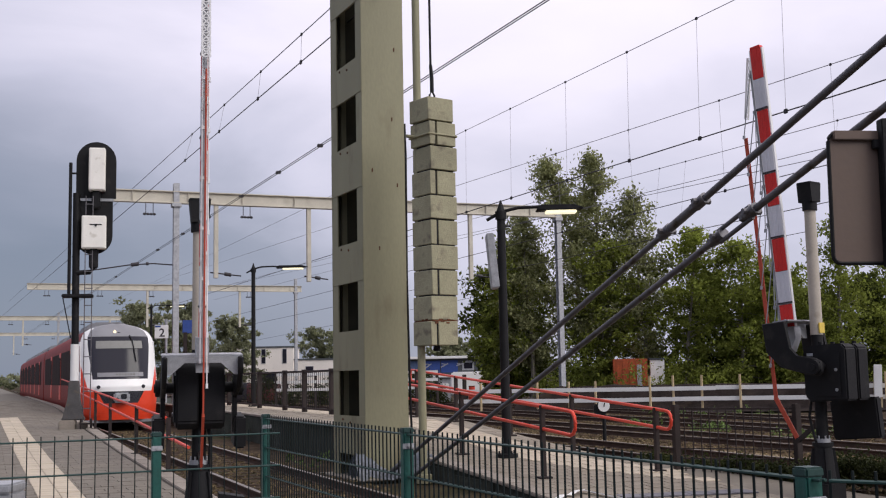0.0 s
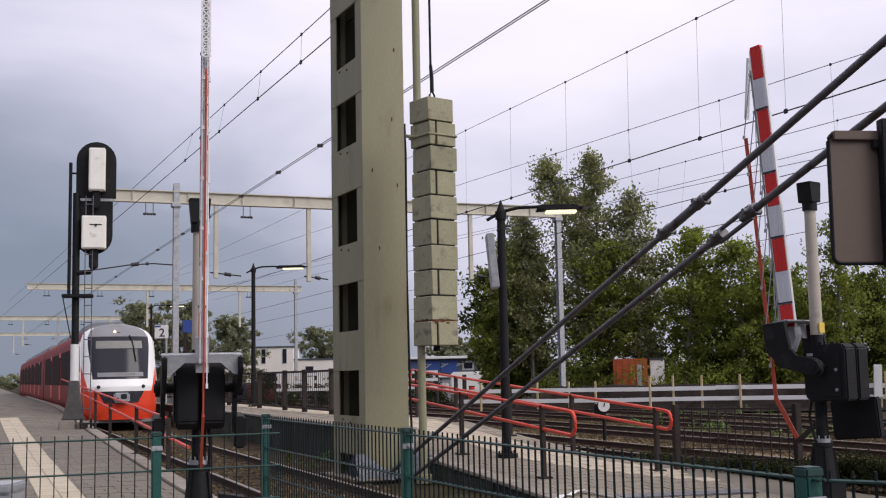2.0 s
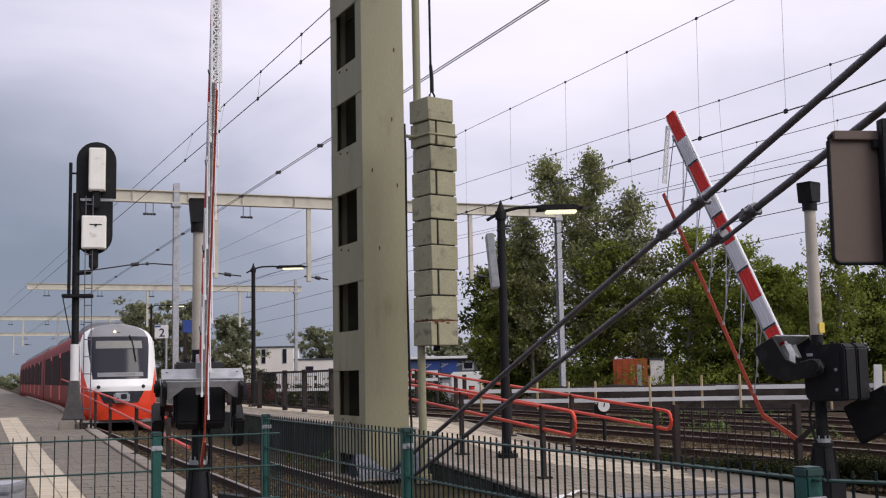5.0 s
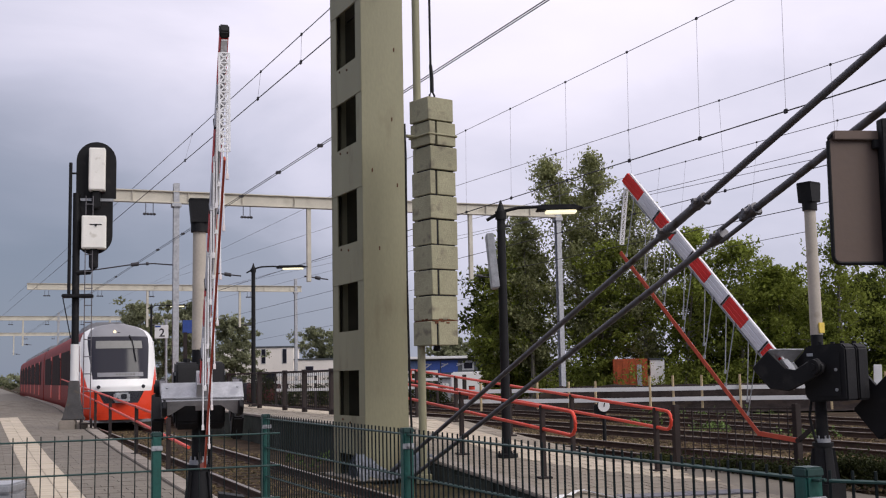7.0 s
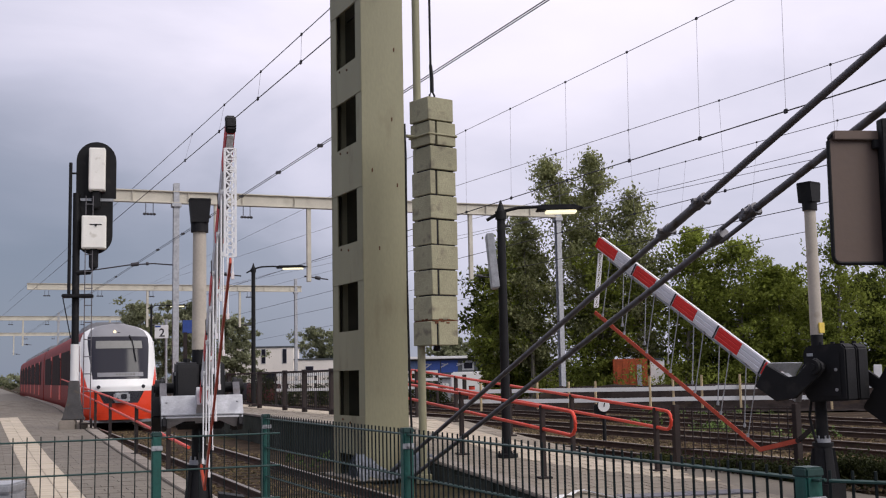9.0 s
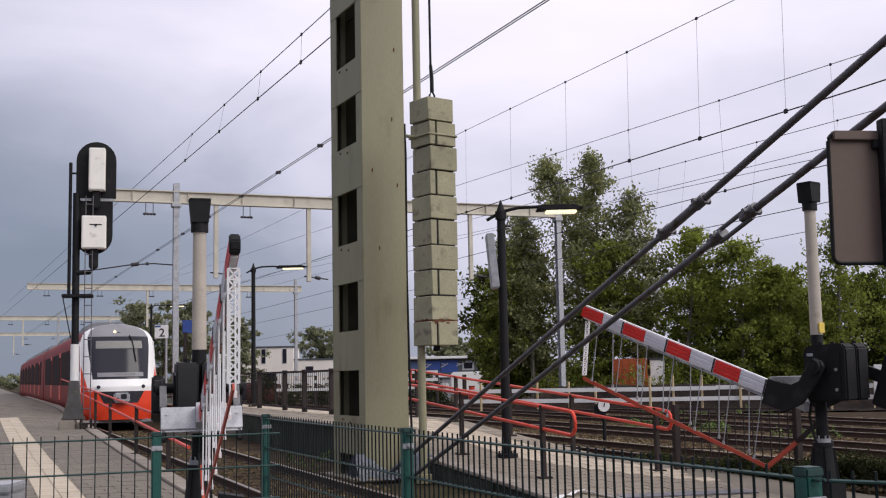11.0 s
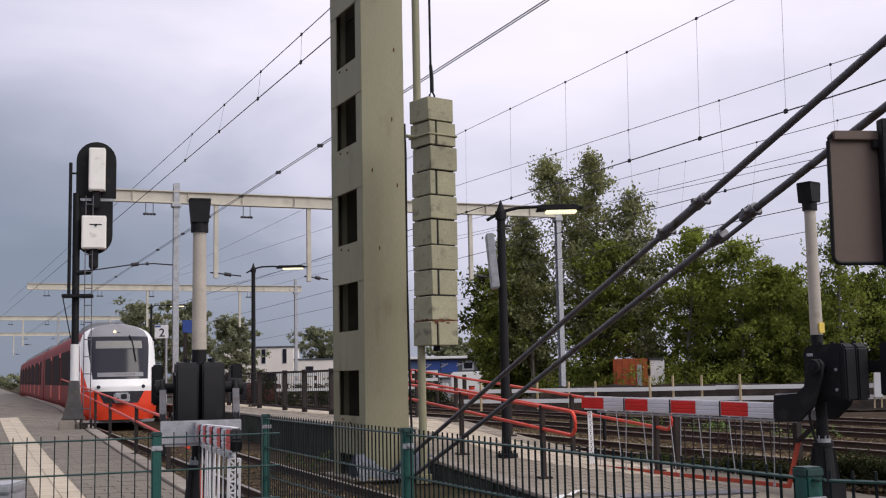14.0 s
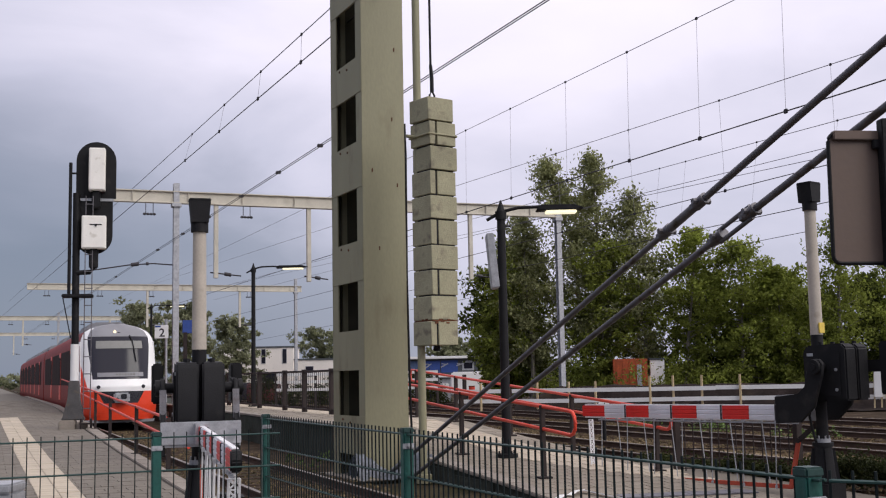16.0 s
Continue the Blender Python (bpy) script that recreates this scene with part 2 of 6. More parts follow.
def part(name, bm, material, parent=None, label="", rounded=True):
    me = bpy.data.meshes.new(name)
    bmesh.ops.recalc_face_normals(bm, faces=bm.faces)
    bm.to_mesh(me)
    bm.free()
    for m in material if isinstance(material, (list, tuple)) else [material]:
        me.materials.append(m)
    if rounded:
        smooth(me)
    ob = new(name, me)
    ob.parent = parent
    return tagged(ob, label)


def same_mesh(name, me, parent, m):
    ob = new(name, me)
    ob.parent = parent
    ob.matrix_basis = m
    return ob


def box(bm, at, size, m=None, bevel=0.0, index=0):
    """A box centred at a place; m turns it about that place."""
    r = bmesh.ops.create_cube(bm, size=1.0)
    t = Matrix.Translation(at) @ (m or Matrix()) @ Matrix.Diagonal((*size, 1))
    bmesh.ops.transform(bm, matrix=t, verts=r["verts"])
    faces = {f for v in r["verts"] for f in v.link_faces}
    for f in faces:
        f.material_index = index
    if bevel:
        edges = {e for v in r["verts"] for e in v.link_edges}
        made = bmesh.ops.bevel(bm, geom=list(edges), offset=bevel, segments=2, affect="EDGES")
        for f in made["faces"]:
            f.material_index = index


def span(bm, lo, hi, bevel=0.0):
    """A box between two corners."""
    lo, hi = Vector(lo), Vector(hi)
    box(bm, (lo + hi) / 2, hi - lo, None, bevel)


def rod(bm, a, b, r0, r1=None, seg=10):
    """A round bar from a to b."""
    a, b = Vector(a), Vector(b)
    d = b - a
    m = Matrix.Translation((a + b) / 2) @ d.to_track_quat("Z", "Y").to_matrix().to_4x4()
    bmesh.ops.create_cone(bm, cap_ends=True, segments=seg, radius1=r0, radius2=r0 if r1 is None else r1, depth=d.length, matrix=m)


def flat_bar(bm, a, b, w, h, up=(0, 0, 1)):
    """A bar of rectangular section from a to b, h along up, w across."""
    a, b = Vector(a), Vector(b)
    y = (b - a).normalized()
    x = y.cross(Vector(up)).normalized()
    z = x.cross(y)
    m = Matrix((x, y, z)).transposed().to_4x4()
    box(bm, (a + b) / 2, (w, (b - a).length, h), m)


def tube(bm, points, r, seg=8):
    """A bent round tube through points, with mitred joints."""
    points = [Vector(p) for p in points]
    rings = []
    for i, p in enumerate(points):
        d = (points[min(i + 1, len(points) - 1)] - points[max(i - 1, 0)]).normalized()
        side = d.cross(Vector((0.13, 0.11, 1))).normalized() if abs(d.z) < 0.95 else d.cross(Vector((1, 0, 0))).normalized()
        top = side.cross(d)
        rings.append([bm.verts.new(p + (side * math.cos(k * math.tau / seg) + top * math.sin(k * math.tau / seg)) * r) for k in range(seg)])
    for a, b in zip(rings, rings[1:]):
        for k in range(seg):
            bm.faces.new((a[k], a[(k + 1) % seg], b[(k + 1) % seg], b[k]))
    bm.faces.new(rings[0][::-1])
    bm.faces.new(rings[-1])


def slab(bm, outline, axis, a, b):
    """A polygon pushed along an axis from a to b. Outline points lie in the other two axes, in their order."""
    def at(p, w):
        q = list(p)
        q.insert("xyz".index(axis), w)
        return bm.verts.new(q)
    lo, hi = [at(p, a) for p in outline], [at(p, b) for p in outline]
    bm.faces.new(lo[::-1])
    bm.faces.new(hi)
    for i in range(len(outline)):
        j = (i + 1) % len(outline)
        bm.faces.new((lo[i], lo[j], hi[j], hi[i]))


def lift(y, stops):
    """Height along a platform: straight lines between (y, z) stops."""
    for (y0, z0), (y1, z1) in zip(stops, stops[1:]):
        if y <= y1:
            return z0 + (z1 - z0) * max(0.0, (y - y0) / (y1 - y0))
    return stops[-1][1]


# ---- the ground and the tracks ----
def ground():
    bm = bmesh.new()
    xs = [-2500, -300, -60, 11, 12, 28, 40, 60, 300, 2500]
    ys = [-2500, -60, 5, 20, 60, 120, 300, 2500]
    grid = [[bm.verts.new((x, y, -0.22 if 11.5 < x < 30 else -0.14 + 0.02 * noise.noise((x, y, 0)))) for x in xs] for y in ys]
    for a, b in zip(grid, grid[1:]):
        for i in range(len(xs) - 1):
            bm.faces.new((a[i], a[i + 1], b[i + 1], b[i]))
    tagged(part("ground", bm, M["gravel"]), "brown gravelly ground with patches of weeds", "ground", kind="structure")


TRACKS = [4.5, 12.95, 17.0, 21.1, 25.2]
GAUGE = 1.5


def rail_profile():
    return [(-0.07, -0.17), (0.07, -0.17), (0.07, -0.15), (0.012, -0.125), (0.012, -0.045), (0.036, -0.03), (0.036, -0.002), (0.03, 0.0),
            (-0.03, 0.0), (-0.036, -0.002), (-0.036, -0.03), (-0.012, -0.045), (-0.012, -0.125), (-0.07, -0.15)]


def track(x, y0, y1, sleepers):
    t = thing("railway_track", "rusty railway track on brown ballast", "track", pose(x, 0, 0), "railway tracks", "structure")
    bm = bmesh.new()
    slab(bm, [(-2.1, -0.24), (-1.35, -0.155), (1.35, -0.155), (2.1, -0.24)], "y", y0, y1)
    part("ballast_bed", bm, M["ballast"], t)
    for s in (-1, 1):
        bm = bmesh.new()
        slab(bm, [(s * GAUGE / 2 + px, pz) for px, pz in rail_profile()], "y", y0, y1)
        bm.faces.ensure_lookup_table()
        for f in bm.faces:
            c = f.calc_center_median()
            f.material_index = 1 if c.z > -0.004 else 0
        part("rail", bm, [M["rail"], M["rail_top"]], t)
    bm = bmesh.new()
    box(bm, (0, 0, -0.20), (2.6, 0.25, 0.14), None, 0.015)
    first = part("sleeper", bm, M["sleeper"], t)
    ys = [sleepers[0] + i * 0.62 for i in range(int((sleepers[1] - sleepers[0]) / 0.62))]
    first.matrix_basis = pose(0, ys[0], 0)
    for y in ys[1:]:
        same_mesh("sleeper", first.data, t, pose(random.uniform(-0.02, 0.02), y, 0, 0, 0, random.uniform(-0.6, 0.6)))


def stones():
    """Loose ballast between and beside the nearest rails."""
    rng = random.Random(5)
    verts, faces = [], []
    places = [(4.5, 6, 42, 7000), (12.95, 12, 42, 6500), (17.0, 16, 46, 6000), (21.1, 20, 50, 5000), (25.2, 24, 52, 4500)]
    for x, y0, y1, count in places:
        for _ in range(count):
            dx, y = rng.uniform(-1.9, 1.9), rng.uniform(y0, y1)
            if abs(abs(dx) - 0.75) < 0.09:
                continue
            z = -0.15 if abs(dx) < 1.35 else -0.15 - (abs(dx) - 1.35) * 0.11
            r = rng.uniform(0.025, 0.055)
            b, tilt = len(verts), rng.uniform(0, 6.3)
            for k in range(4):
                a = tilt + k * 1.57
                verts.append((x + dx + r * math.cos(a), y + r * math.sin(a), z + rng.uniform(-0.01, 0.02)))
            verts.append((x + dx + rng.uniform(-0.01, 0.01), y, z + r * rng.uniform(0.7, 1.2)))
            faces += [(b + k, b + (k + 1) % 4, b + 4) for k in range(4)]
    me = bpy.data.meshes.new("ballast_stones")
    me.from_pydata(verts, [], faces)
    me.materials.append(M["stone"])
    tagged(new("ballast_stones", me), "loose khaki-brown ballast stones between the rails", "ballast", kind="stuff")


def gravel_strips():
    """Paler gravel lying in strips between the tracks."""
    rng = random.Random(15)
    verts, faces = [], []
    for x, y0, y1, half in ((15.0, 14, 46, 0.42), (19.05, 17, 50, 0.50), (23.15, 21, 52, 0.45), (27.6, 26, 56, 0.9), (6.55, 12, 34, 0.18)):
        for _ in range(int((y1 - y0) * half * 230)):
            y = rng.uniform(y0, y1)
            px = x + rng.gauss(0, half * 0.55) + 0.15 * math.sin(y * 0.9 + x)
            r, turn, b = rng.uniform(0.03, 0.065), rng.uniform(0, 6.3), len(verts)
            for k in range(4):
                verts.append((px + r * math.cos(turn + k * 1.57), y + r * math.sin(turn + k * 1.57), -0.20 + rng.uniform(-0.01, 0.01)))
            verts.append((px + rng.uniform(-0.01, 0.01), y, -0.20 + r * rng.uniform(0.5, 1.0)))
            faces += [(b + k, b + (k + 1) % 4, b + 4) for k in range(4)]
    me = bpy.data.meshes.new("gravel_strips")
    me.from_pydata(verts, [], faces)
    me.materials.append(M["pale_stone"])
    tagged(new("gravel_strips", me), "strips of pale khaki gravel between the tracks", "gravel", kind="stuff")


# ---- the two platforms ----
LEFT_STOPS = [(5.0, -0.04), (13.0, 0.0), (18.0, 0.05), (24.7, 0.12), (30.0, 0.21), (36.0, 0.32), (46.0, 0.56), (52.0, 0.64), (260.0, 0.64)]
LEFT_EDGE = 3.0
MID_STOPS = [(9.0, -0.11), (12.4, -0.09), (14.0, 0.0), (16.0, 0.125), (17.4, 0.195), (18.5, 0.255), (24.0, 0.63), (260.0, 0.63)]
MID_X = (7.0, 10.0)


def platform(name, label, x0, x1, stops, wall_material):
    t = thing(name, label, "platform", kind="structure")
    bm = bmesh.new()
    low = -0.3
    outline = [(y, z - 0.05) for y, z in stops] + [(stops[-1][0], low), (stops[0][0], low)]
    slab(bm, outline, "x", x0, x1)
    part("platform_body", bm, wall_material, t, rounded=False)
    return t


def paving(parent, x0, x1, stops, near, far_end, size, material, rest, budget=290, bond=0.5, shift=None, proud=0.0):
    """Square paving tiles with sunk joints: single tiles near the camera, the rest joined."""
    gap = 0.007
    bm = bmesh.new()
    box(bm, (0, 0, -0.03), (size - gap, size - gap, 0.06), None, 0.006)
    me = bpy.data.meshes.new("paving_tile")
    bm.to_mesh(me)
    bm.free()
    me.materials.append(material)
    verts, faces = [], []
    made = 0
    rng = random.Random(int(x0 * 100) + 7)
    nx, ny = int(round((x1 - x0) / size)), int((far_end - near) / size)
    for j in range(ny):
        y = near + (j + 0.5) * size
        z, dz = lift(y, stops) + proud, lift(y + 0.1, stops) - lift(y - 0.1, stops)
        sway = shift(y) if shift else 0.0
        tilt = math.degrees(math.atan2(dz, 0.2))
        for i in range(nx):
            shifted = bond and j % 2
            x = x0 + (i + 0.5 + (bond if shifted else 0)) * size + sway
            if shift and x > x1 + 0.55:
                continue
            wide = 1.0
            if shifted and i == nx - 1:
                x, wide = x1 - size * 0.25, 0.48
            m = pose(x, y, z + rng.uniform(-0.004, 0.003), tilt + rng.uniform(-0.4, 0.4), rng.uniform(-0.4, 0.4), 0) @ Matrix.Diagonal((wide, 1, 1, 1))
            if shifted and i == 0:
                h, b = (size - gap) / 2, len(verts)
                verts += [(x0 + sx * size * 0.47 + 0.003, y + sy * h, lift(y + sy * h, stops) - 0.001) for sx, sy in ((0, -1), (1, -1), (1, 1), (0, 1))]
                faces += [(b, b + 1, b + 2, b + 3)]
            if made < budget:
                same_mesh("paving_tile", me, parent, m)
                made += 1
            else:
                h, b = (size - gap) / 2, len(verts)
                verts += [tuple(m @ Vector((sx * h, sy * h, 0))) for sx, sy in ((-1, -1), (1, -1), (1, 1), (-1, 1))]
                verts += [tuple(m @ Vector((sx * h, sy * h, -0.05))) for sx, sy in ((-1, -1), (1, -1), (1, 1), (-1, 1))]
                faces += [(b, b + 1, b + 2, b + 3)] + [(b + k, b + 4 + k, b + 4 + (k + 1) % 4, b + (k + 1) % 4) for k in range(4)]
    if verts:
        me = bpy.data.meshes.new("paving_field")
        me.from_pydata(verts, [], faces)
        me.materials.append(rest)
        ob = new("paving_field", me)
        ob.parent = parent
        tagged(ob, kind="stuff")


def edge_stones(parent, x, width, stops, y0, y1, step, tall=0.2):
    bm = bmesh.new()
    box(bm, (0, 0, 0.01 - tall / 2), (width, step - 0.015, tall), None, 0.012)
    me = bpy.data.meshes.new("edge_stone")
    bm.to_mesh(me)
    bm.free()
    me.materials.append(M["edge"])
    y = y0
    while y < y1:
        z0, z1 = lift(y, stops), lift(y + step, stops)
        same_mesh("edge_stone", me, parent, pose(x, y + step / 2, (z0 + z1) / 2 + 0.004, math.degrees(math.atan2(z1 - z0, step)), 0, 0))
        y += step


def wall_panels(parent, x, stops, y0, y1, step):
    """Upright concrete panels in the platform's side."""
    y = y0
    while y < y1:
        z = min(lift(y, stops), lift(y + step, stops)) - 0.05
        if z > -0.2:
            bm = bmesh.new()
            box(bm, (x - 0.012, y + step / 2, (z - 0.3) / 2), (0.03, step - 0.03, z + 0.3), None, 0.006)
            part("wall_panel", bm, M["wall"], parent)
        y += step


# ---- catenary: portals, masts, wires ----
def portal(y, x0, x1, masts, hangers, z=9.3):
    t = thing("catenary_portal", "cream painted steel portal beam over the tracks on galvanised masts", "portal", pose(0, y, 0), "catenary portals")
    bm = bmesh.new()
    # an I beam
    span(bm, (x0, -0.15, z + 0.22), (x1, 0.15, z + 0.26))
    span(bm, (x0, -0.15, z - 0.26), (x1, 0.15, z - 0.22))
    span(bm, (x0, -0.06, z - 0.22), (x1, 0.06, z + 0.22))
    part("beam", bm, M["portal"], t)
    x = x0 + 0.8
    while x < x1:
        bm = bmesh.new()
        span(bm, (x - 0.012, -0.14, z - 0.22), (x + 0.012, 0.14, z + 0.22))
        part("stiffener", bm, M["portal"], t)
        x += 2.3
    for x, base, top in masts:
        bm = bmesh.new()
        span(bm, (x - 0.12, -0.13, base), (x + 0.12, -0.11, top))
        span(bm, (x - 0.12, 0.11, base), (x + 0.12, 0.13, top))
        span(bm, (x - 0.02, -0.11, base), (x + 0.02, 0.11, top))
        part("mast", bm, M["zinc"], t, "galvanised steel mast")
        bm = bmesh.new()
        span(bm, (x - 0.2, -0.2, z - 0.42), (x + 0.2, 0.2, z - 0.26), 0.02)
        part("mast_bracket", bm, M["zinc"], t)
        bm = bmesh.new()
        span(bm, (x - 0.4, -0.4, -0.3), (x + 0.4, 0.4, base + 0.05), 0.05)
        part("footing", bm, M["edge"], t, "concrete footing block")
    for x, low, arm in hangers:
        bm = bmesh.new()
        span(bm, (x - 0.09, -0.09, low), (x + 0.09, 0.09, z - 0.25), 0.01)
        hanger = part("hanger_post", bm, M["portal"], t)
        bm = bmesh.new()
        rod(bm, (x - arm * 0.2, 0.1, low + 0.25), (x + arm, 0.1, low + 0.12), 0.03)
        rod(bm, (x + arm * 0.35, 0.1, low + 0.2), (x + arm * 0.6, 0.1, low + 0.16), 0.08)
        part("registration_arm", bm, M["wire"], hanger)
    # insulator loops under the beam
    x = x0 + 1.5
    while x < x1 - 1:
        bm = bmesh.new()
        for dx in (-0.15, 0.15):
            rod(bm, (x + dx, 0, z - 0.26), (x + dx, 0, z - 0.72), 0.016, seg=6)
        for dx in (-0.2, -0.07, 0.07, 0.2):
            rod(bm, (x + dx - 0.04, 0, z - 0.74), (x + dx + 0.04, 0, z - 0.74), 0.055, seg=8)
        rod(bm, (x - 0.27, 0, z - 0.74), (x + 0.27, 0, z - 0.74), 0.028, seg=8)
        part("insulator_yoke", bm, M["wire"], t)
        x += 4.1
    return t


# ---- the riveted box mast with its tension weights ----
def box_mast():
    t = thing("box_mast", "olive-grey painted steel box mast with a row of oblong openings", "mast", pose(6.13, 18.9, 0, 0, 0, 3.3))
    w, d, top, base = 0.82, 1.62, 12.0, -0.3
    lap = 0.03
    # front and back channels
    bm = bmesh.new()
    span(bm, (0, 0, base), (w, lap, top), 0.004)
    part("front_channel", bm, M["mast_paint"], t)
    bm = bmesh.new()
    span(bm, (0, d - lap, base), (w, d, top), 0.004)
    part("back_channel", bm, M["mast_paint"], t)
    # flanges and batten plates on both open sides; the openings grow a little up the mast
    openings = [(-0.285, 0.264), (0.944, 1.75), (2.46, 3.33), (4.05, 5.01), (5.855, 6.735), (7.415, 8.465), (9.1, 10.15)]
    for x in (0.0, w - lap):
        for y0 in (lap, d - lap - 0.27):
            bm = bmesh.new()
            span(bm, (x + 0.004, y0, base), (x + lap - 0.004, y0 + 0.27, top))
            part("flange", bm, M["mast_paint"], t)
        for k, ((_, lo), (hi, _)) in enumerate(zip(openings, openings[1:] + [(top, 0)])):
            bm = bmesh.new()
            span(bm, (x - 0.006, lap - 0.02, lo), (x + lap + 0.006, d - lap + 0.02, hi), 0.003)
            plate = part("batten_plate", bm, M["mast_paint"], t)
            if k in (0, 2, 3, 4):
                for y in (0.72, 1.10):
                    bm = bmesh.new()
                    rod(bm, (x - 0.02, y, hi - 0.12 + 0.05 * (y > 0.9)), (x + 0.0, y, hi - 0.12 + 0.05 * (y > 0.9)), 0.022, seg=8)
                    part("rivet", bm, M["rust"], plate)
    # far web, its colour darkened for the shade inside the mast
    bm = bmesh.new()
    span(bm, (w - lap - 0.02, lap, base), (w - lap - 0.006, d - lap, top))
    part("back_web", bm, M["mast_inner_shade"], t)
    # an inner stiffener that shows through the openings
    bm = bmesh.new()
    span(bm, (0.17, d - lap - 0.07, base), (0.27, d - lap - 0.016, top))
    part("inner_stiffener", bm, M["mast_paint"], t)
    # thin linings added to carry that shade colour on the channels' inner faces
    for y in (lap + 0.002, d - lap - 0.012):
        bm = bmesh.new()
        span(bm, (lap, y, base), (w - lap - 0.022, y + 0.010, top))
        part("inner_lining", bm, M["mast_inner_shade"], t)
    bm = bmesh.new()
    span(bm, (-0.25, -0.25, -0.5), (w + 0.25, d + 0.25, -0.12), 0.04)
    part("footing", bm, M["edge"], t, "pale concrete footing")
    # a cable tied down the side
    bm = bmesh.new()
    tube(bm, [(w + 0.03, 0.05, 6.2), (w + 0.045, 0.05, 5.64), (w + 0.03, 0.05, 3.4), (w + 0.05, 0.05, 1.7), (w + 0.08, 0.05, 0.4)], 0.022)
    part("cable", bm, M["black"], t, "black cable down the mast side")
    # two bolt studs and scratches on the front
    for x, z in ((0.63, 7.55), (0.57, 6.25), (0.66, 5.05), (0.18, 5.3), (0.30, 3.9)):
        bm = bmesh.new()
        span(bm, (x, -0.012, z - 0.035), (x + 0.02, 0.002, z + 0.035), 0.003)
        part("clip", bm, M["rust"], t)


def tension_weights():
    """A stack of concrete weights on a guide tube, hung from a cable."""
    x, y = 6.945, 17.53
    t = thing("tension_weight_stack", "stack of pale olive concrete tension weights on a cable", "weight", pose(x, y, 0, 0, 0, 14.5))
    s, low, high = 0.268, 2.12, 6.28
    heights = [0.41, 0.42, 0.43, 0.41, 0.43, 0.41, 0.42, 0.42, 0.42, 0.41]
    z = low
    rng = random.Random(3)
    scale = (high - low) / sum(heights)
    for i, h in enumerate(heights):
        h *= scale
        bm = bmesh.new()
        g = rng.uniform(0.007, 0.014)
        # each weight is slotted to slip over the guide tube
        half = s + rng.uniform(-0.006, 0.006)
        if i % 2:
            slab(bm, [(-half, -half), (half, -half), (half, half), (-half, half)], "z", z + g, z + h - g)
        else:
            slab(bm, [(-half, -half), (-0.155, -half), (-0.155, 0.05), (-0.117, 0.05), (-0.117, -half), (half, -half), (half, half), (-half, half)], "z", z + g, z + h - g)
        bmesh.ops.bevel(bm, geom=list(bm.edges), offset=0.009, segments=1, affect="EDGES")
        ob = part("weight_block", bm, M["weight"], t)
        ob.matrix_basis = pose(rng.uniform(-0.016, 0.016), rng.uniform(-0.016, 0.016), 0, rng.uniform(-0.3, 0.3), rng.uniform(-0.3, 0.3), rng.uniform(-2.0, 2.0))
        z += h
    bm = bmesh.new()
    box(bm, (0, 0, 2.12 + 0.41 * scale), (s * 2 - 0.004, s * 2 - 0.004, 0.020), None, 0.004)
    for k in range(18):
        q = rng.uniform(-s, s)
        place = (q, -s, 0) if k % 2 else (-s, q, 0)
        box(bm, Vector(place) + Vector((0, 0, 2.12 + 0.41 * scale + rng.uniform(-0.035, 0.02))), (0.07 if k % 2 else 0.012, 0.012 if k % 2 else 0.07, rng.uniform(0.012, 0.04)), None, 0.003)
    part("rusty_joint", bm, M["rust"], t, "rusty crumbled joint")
    bm = bmesh.new()
    span(bm, (-s + 0.03, -s + 0.03, low + 0.02), (s - 0.03, s - 0.03, high - 0.03))
    part("core", bm, M["black"], t)
    bm = bmesh.new()
    for a, b in (((-1, -1), (1, -1)), ((1, -1), (1, 1)), ((1, 1), (-1, 1)), ((-1, 1), (-1, -1))):
        rod(bm, (a[0] * (s + 0.02), a[1] * (s + 0.02), 5.64), (b[0] * (s + 0.02), b[1] * (s + 0.02), 5.64), 0.018)
    rod(bm, (-s - 0.02, s * 0.4, 5.64), (-s - 0.2, s * 0.4, 5.64), 0.03)
    part("guide_hoop", bm, M["mast_paint"], t)
    bm = bmesh.new()
    rod(bm, (0, 0, 2.04), (0, 0, 2.13), 0.06)
    part("base_nut", bm, M["black"], t)
    # shackle and hanging cable
    bm = bmesh.new()
    tube(bm, [(-0.05, 0, high), (-0.05, 0, high + 0.10), (0, 0, high + 0.17), (0.05, 0, high + 0.10), (0.05, 0, high)], 0.017)
    part("shackle", bm, M["black"], t)
    bm = bmesh.new()
    rod(bm, (0, 0, high + 0.15), (0.0, 0, high + 0.42), 0.035)
    rod(bm, (0, 0, high + 0.40), (-0.02, 0, high + 0.62), 0.03)
    rod(bm, (-0.02, 0, high + 0.6), (-0.02, 0, 12.5), 0.021)
    part("hanging_cable", bm, M["black"], t, "black hanging cable")
    # the guide tube beside it
    g = thing("guide_tube", "pale olive steel guide tube behind the weight stack", "tube", pose(6.72, 17.66, 0))
    bm = bmesh.new()
    rod(bm, (0, 0, -0.1), (0, 0, 12.5), 0.066, seg=16)
    part("tube", bm, M["mast_paint"], g)
    bm = bmesh.new()
    rod(bm, (0, 0, -0.12), (0, 0, 0.02), 0.14, seg=16)
    part("tube_foot", bm, M["mast_paint"], g)


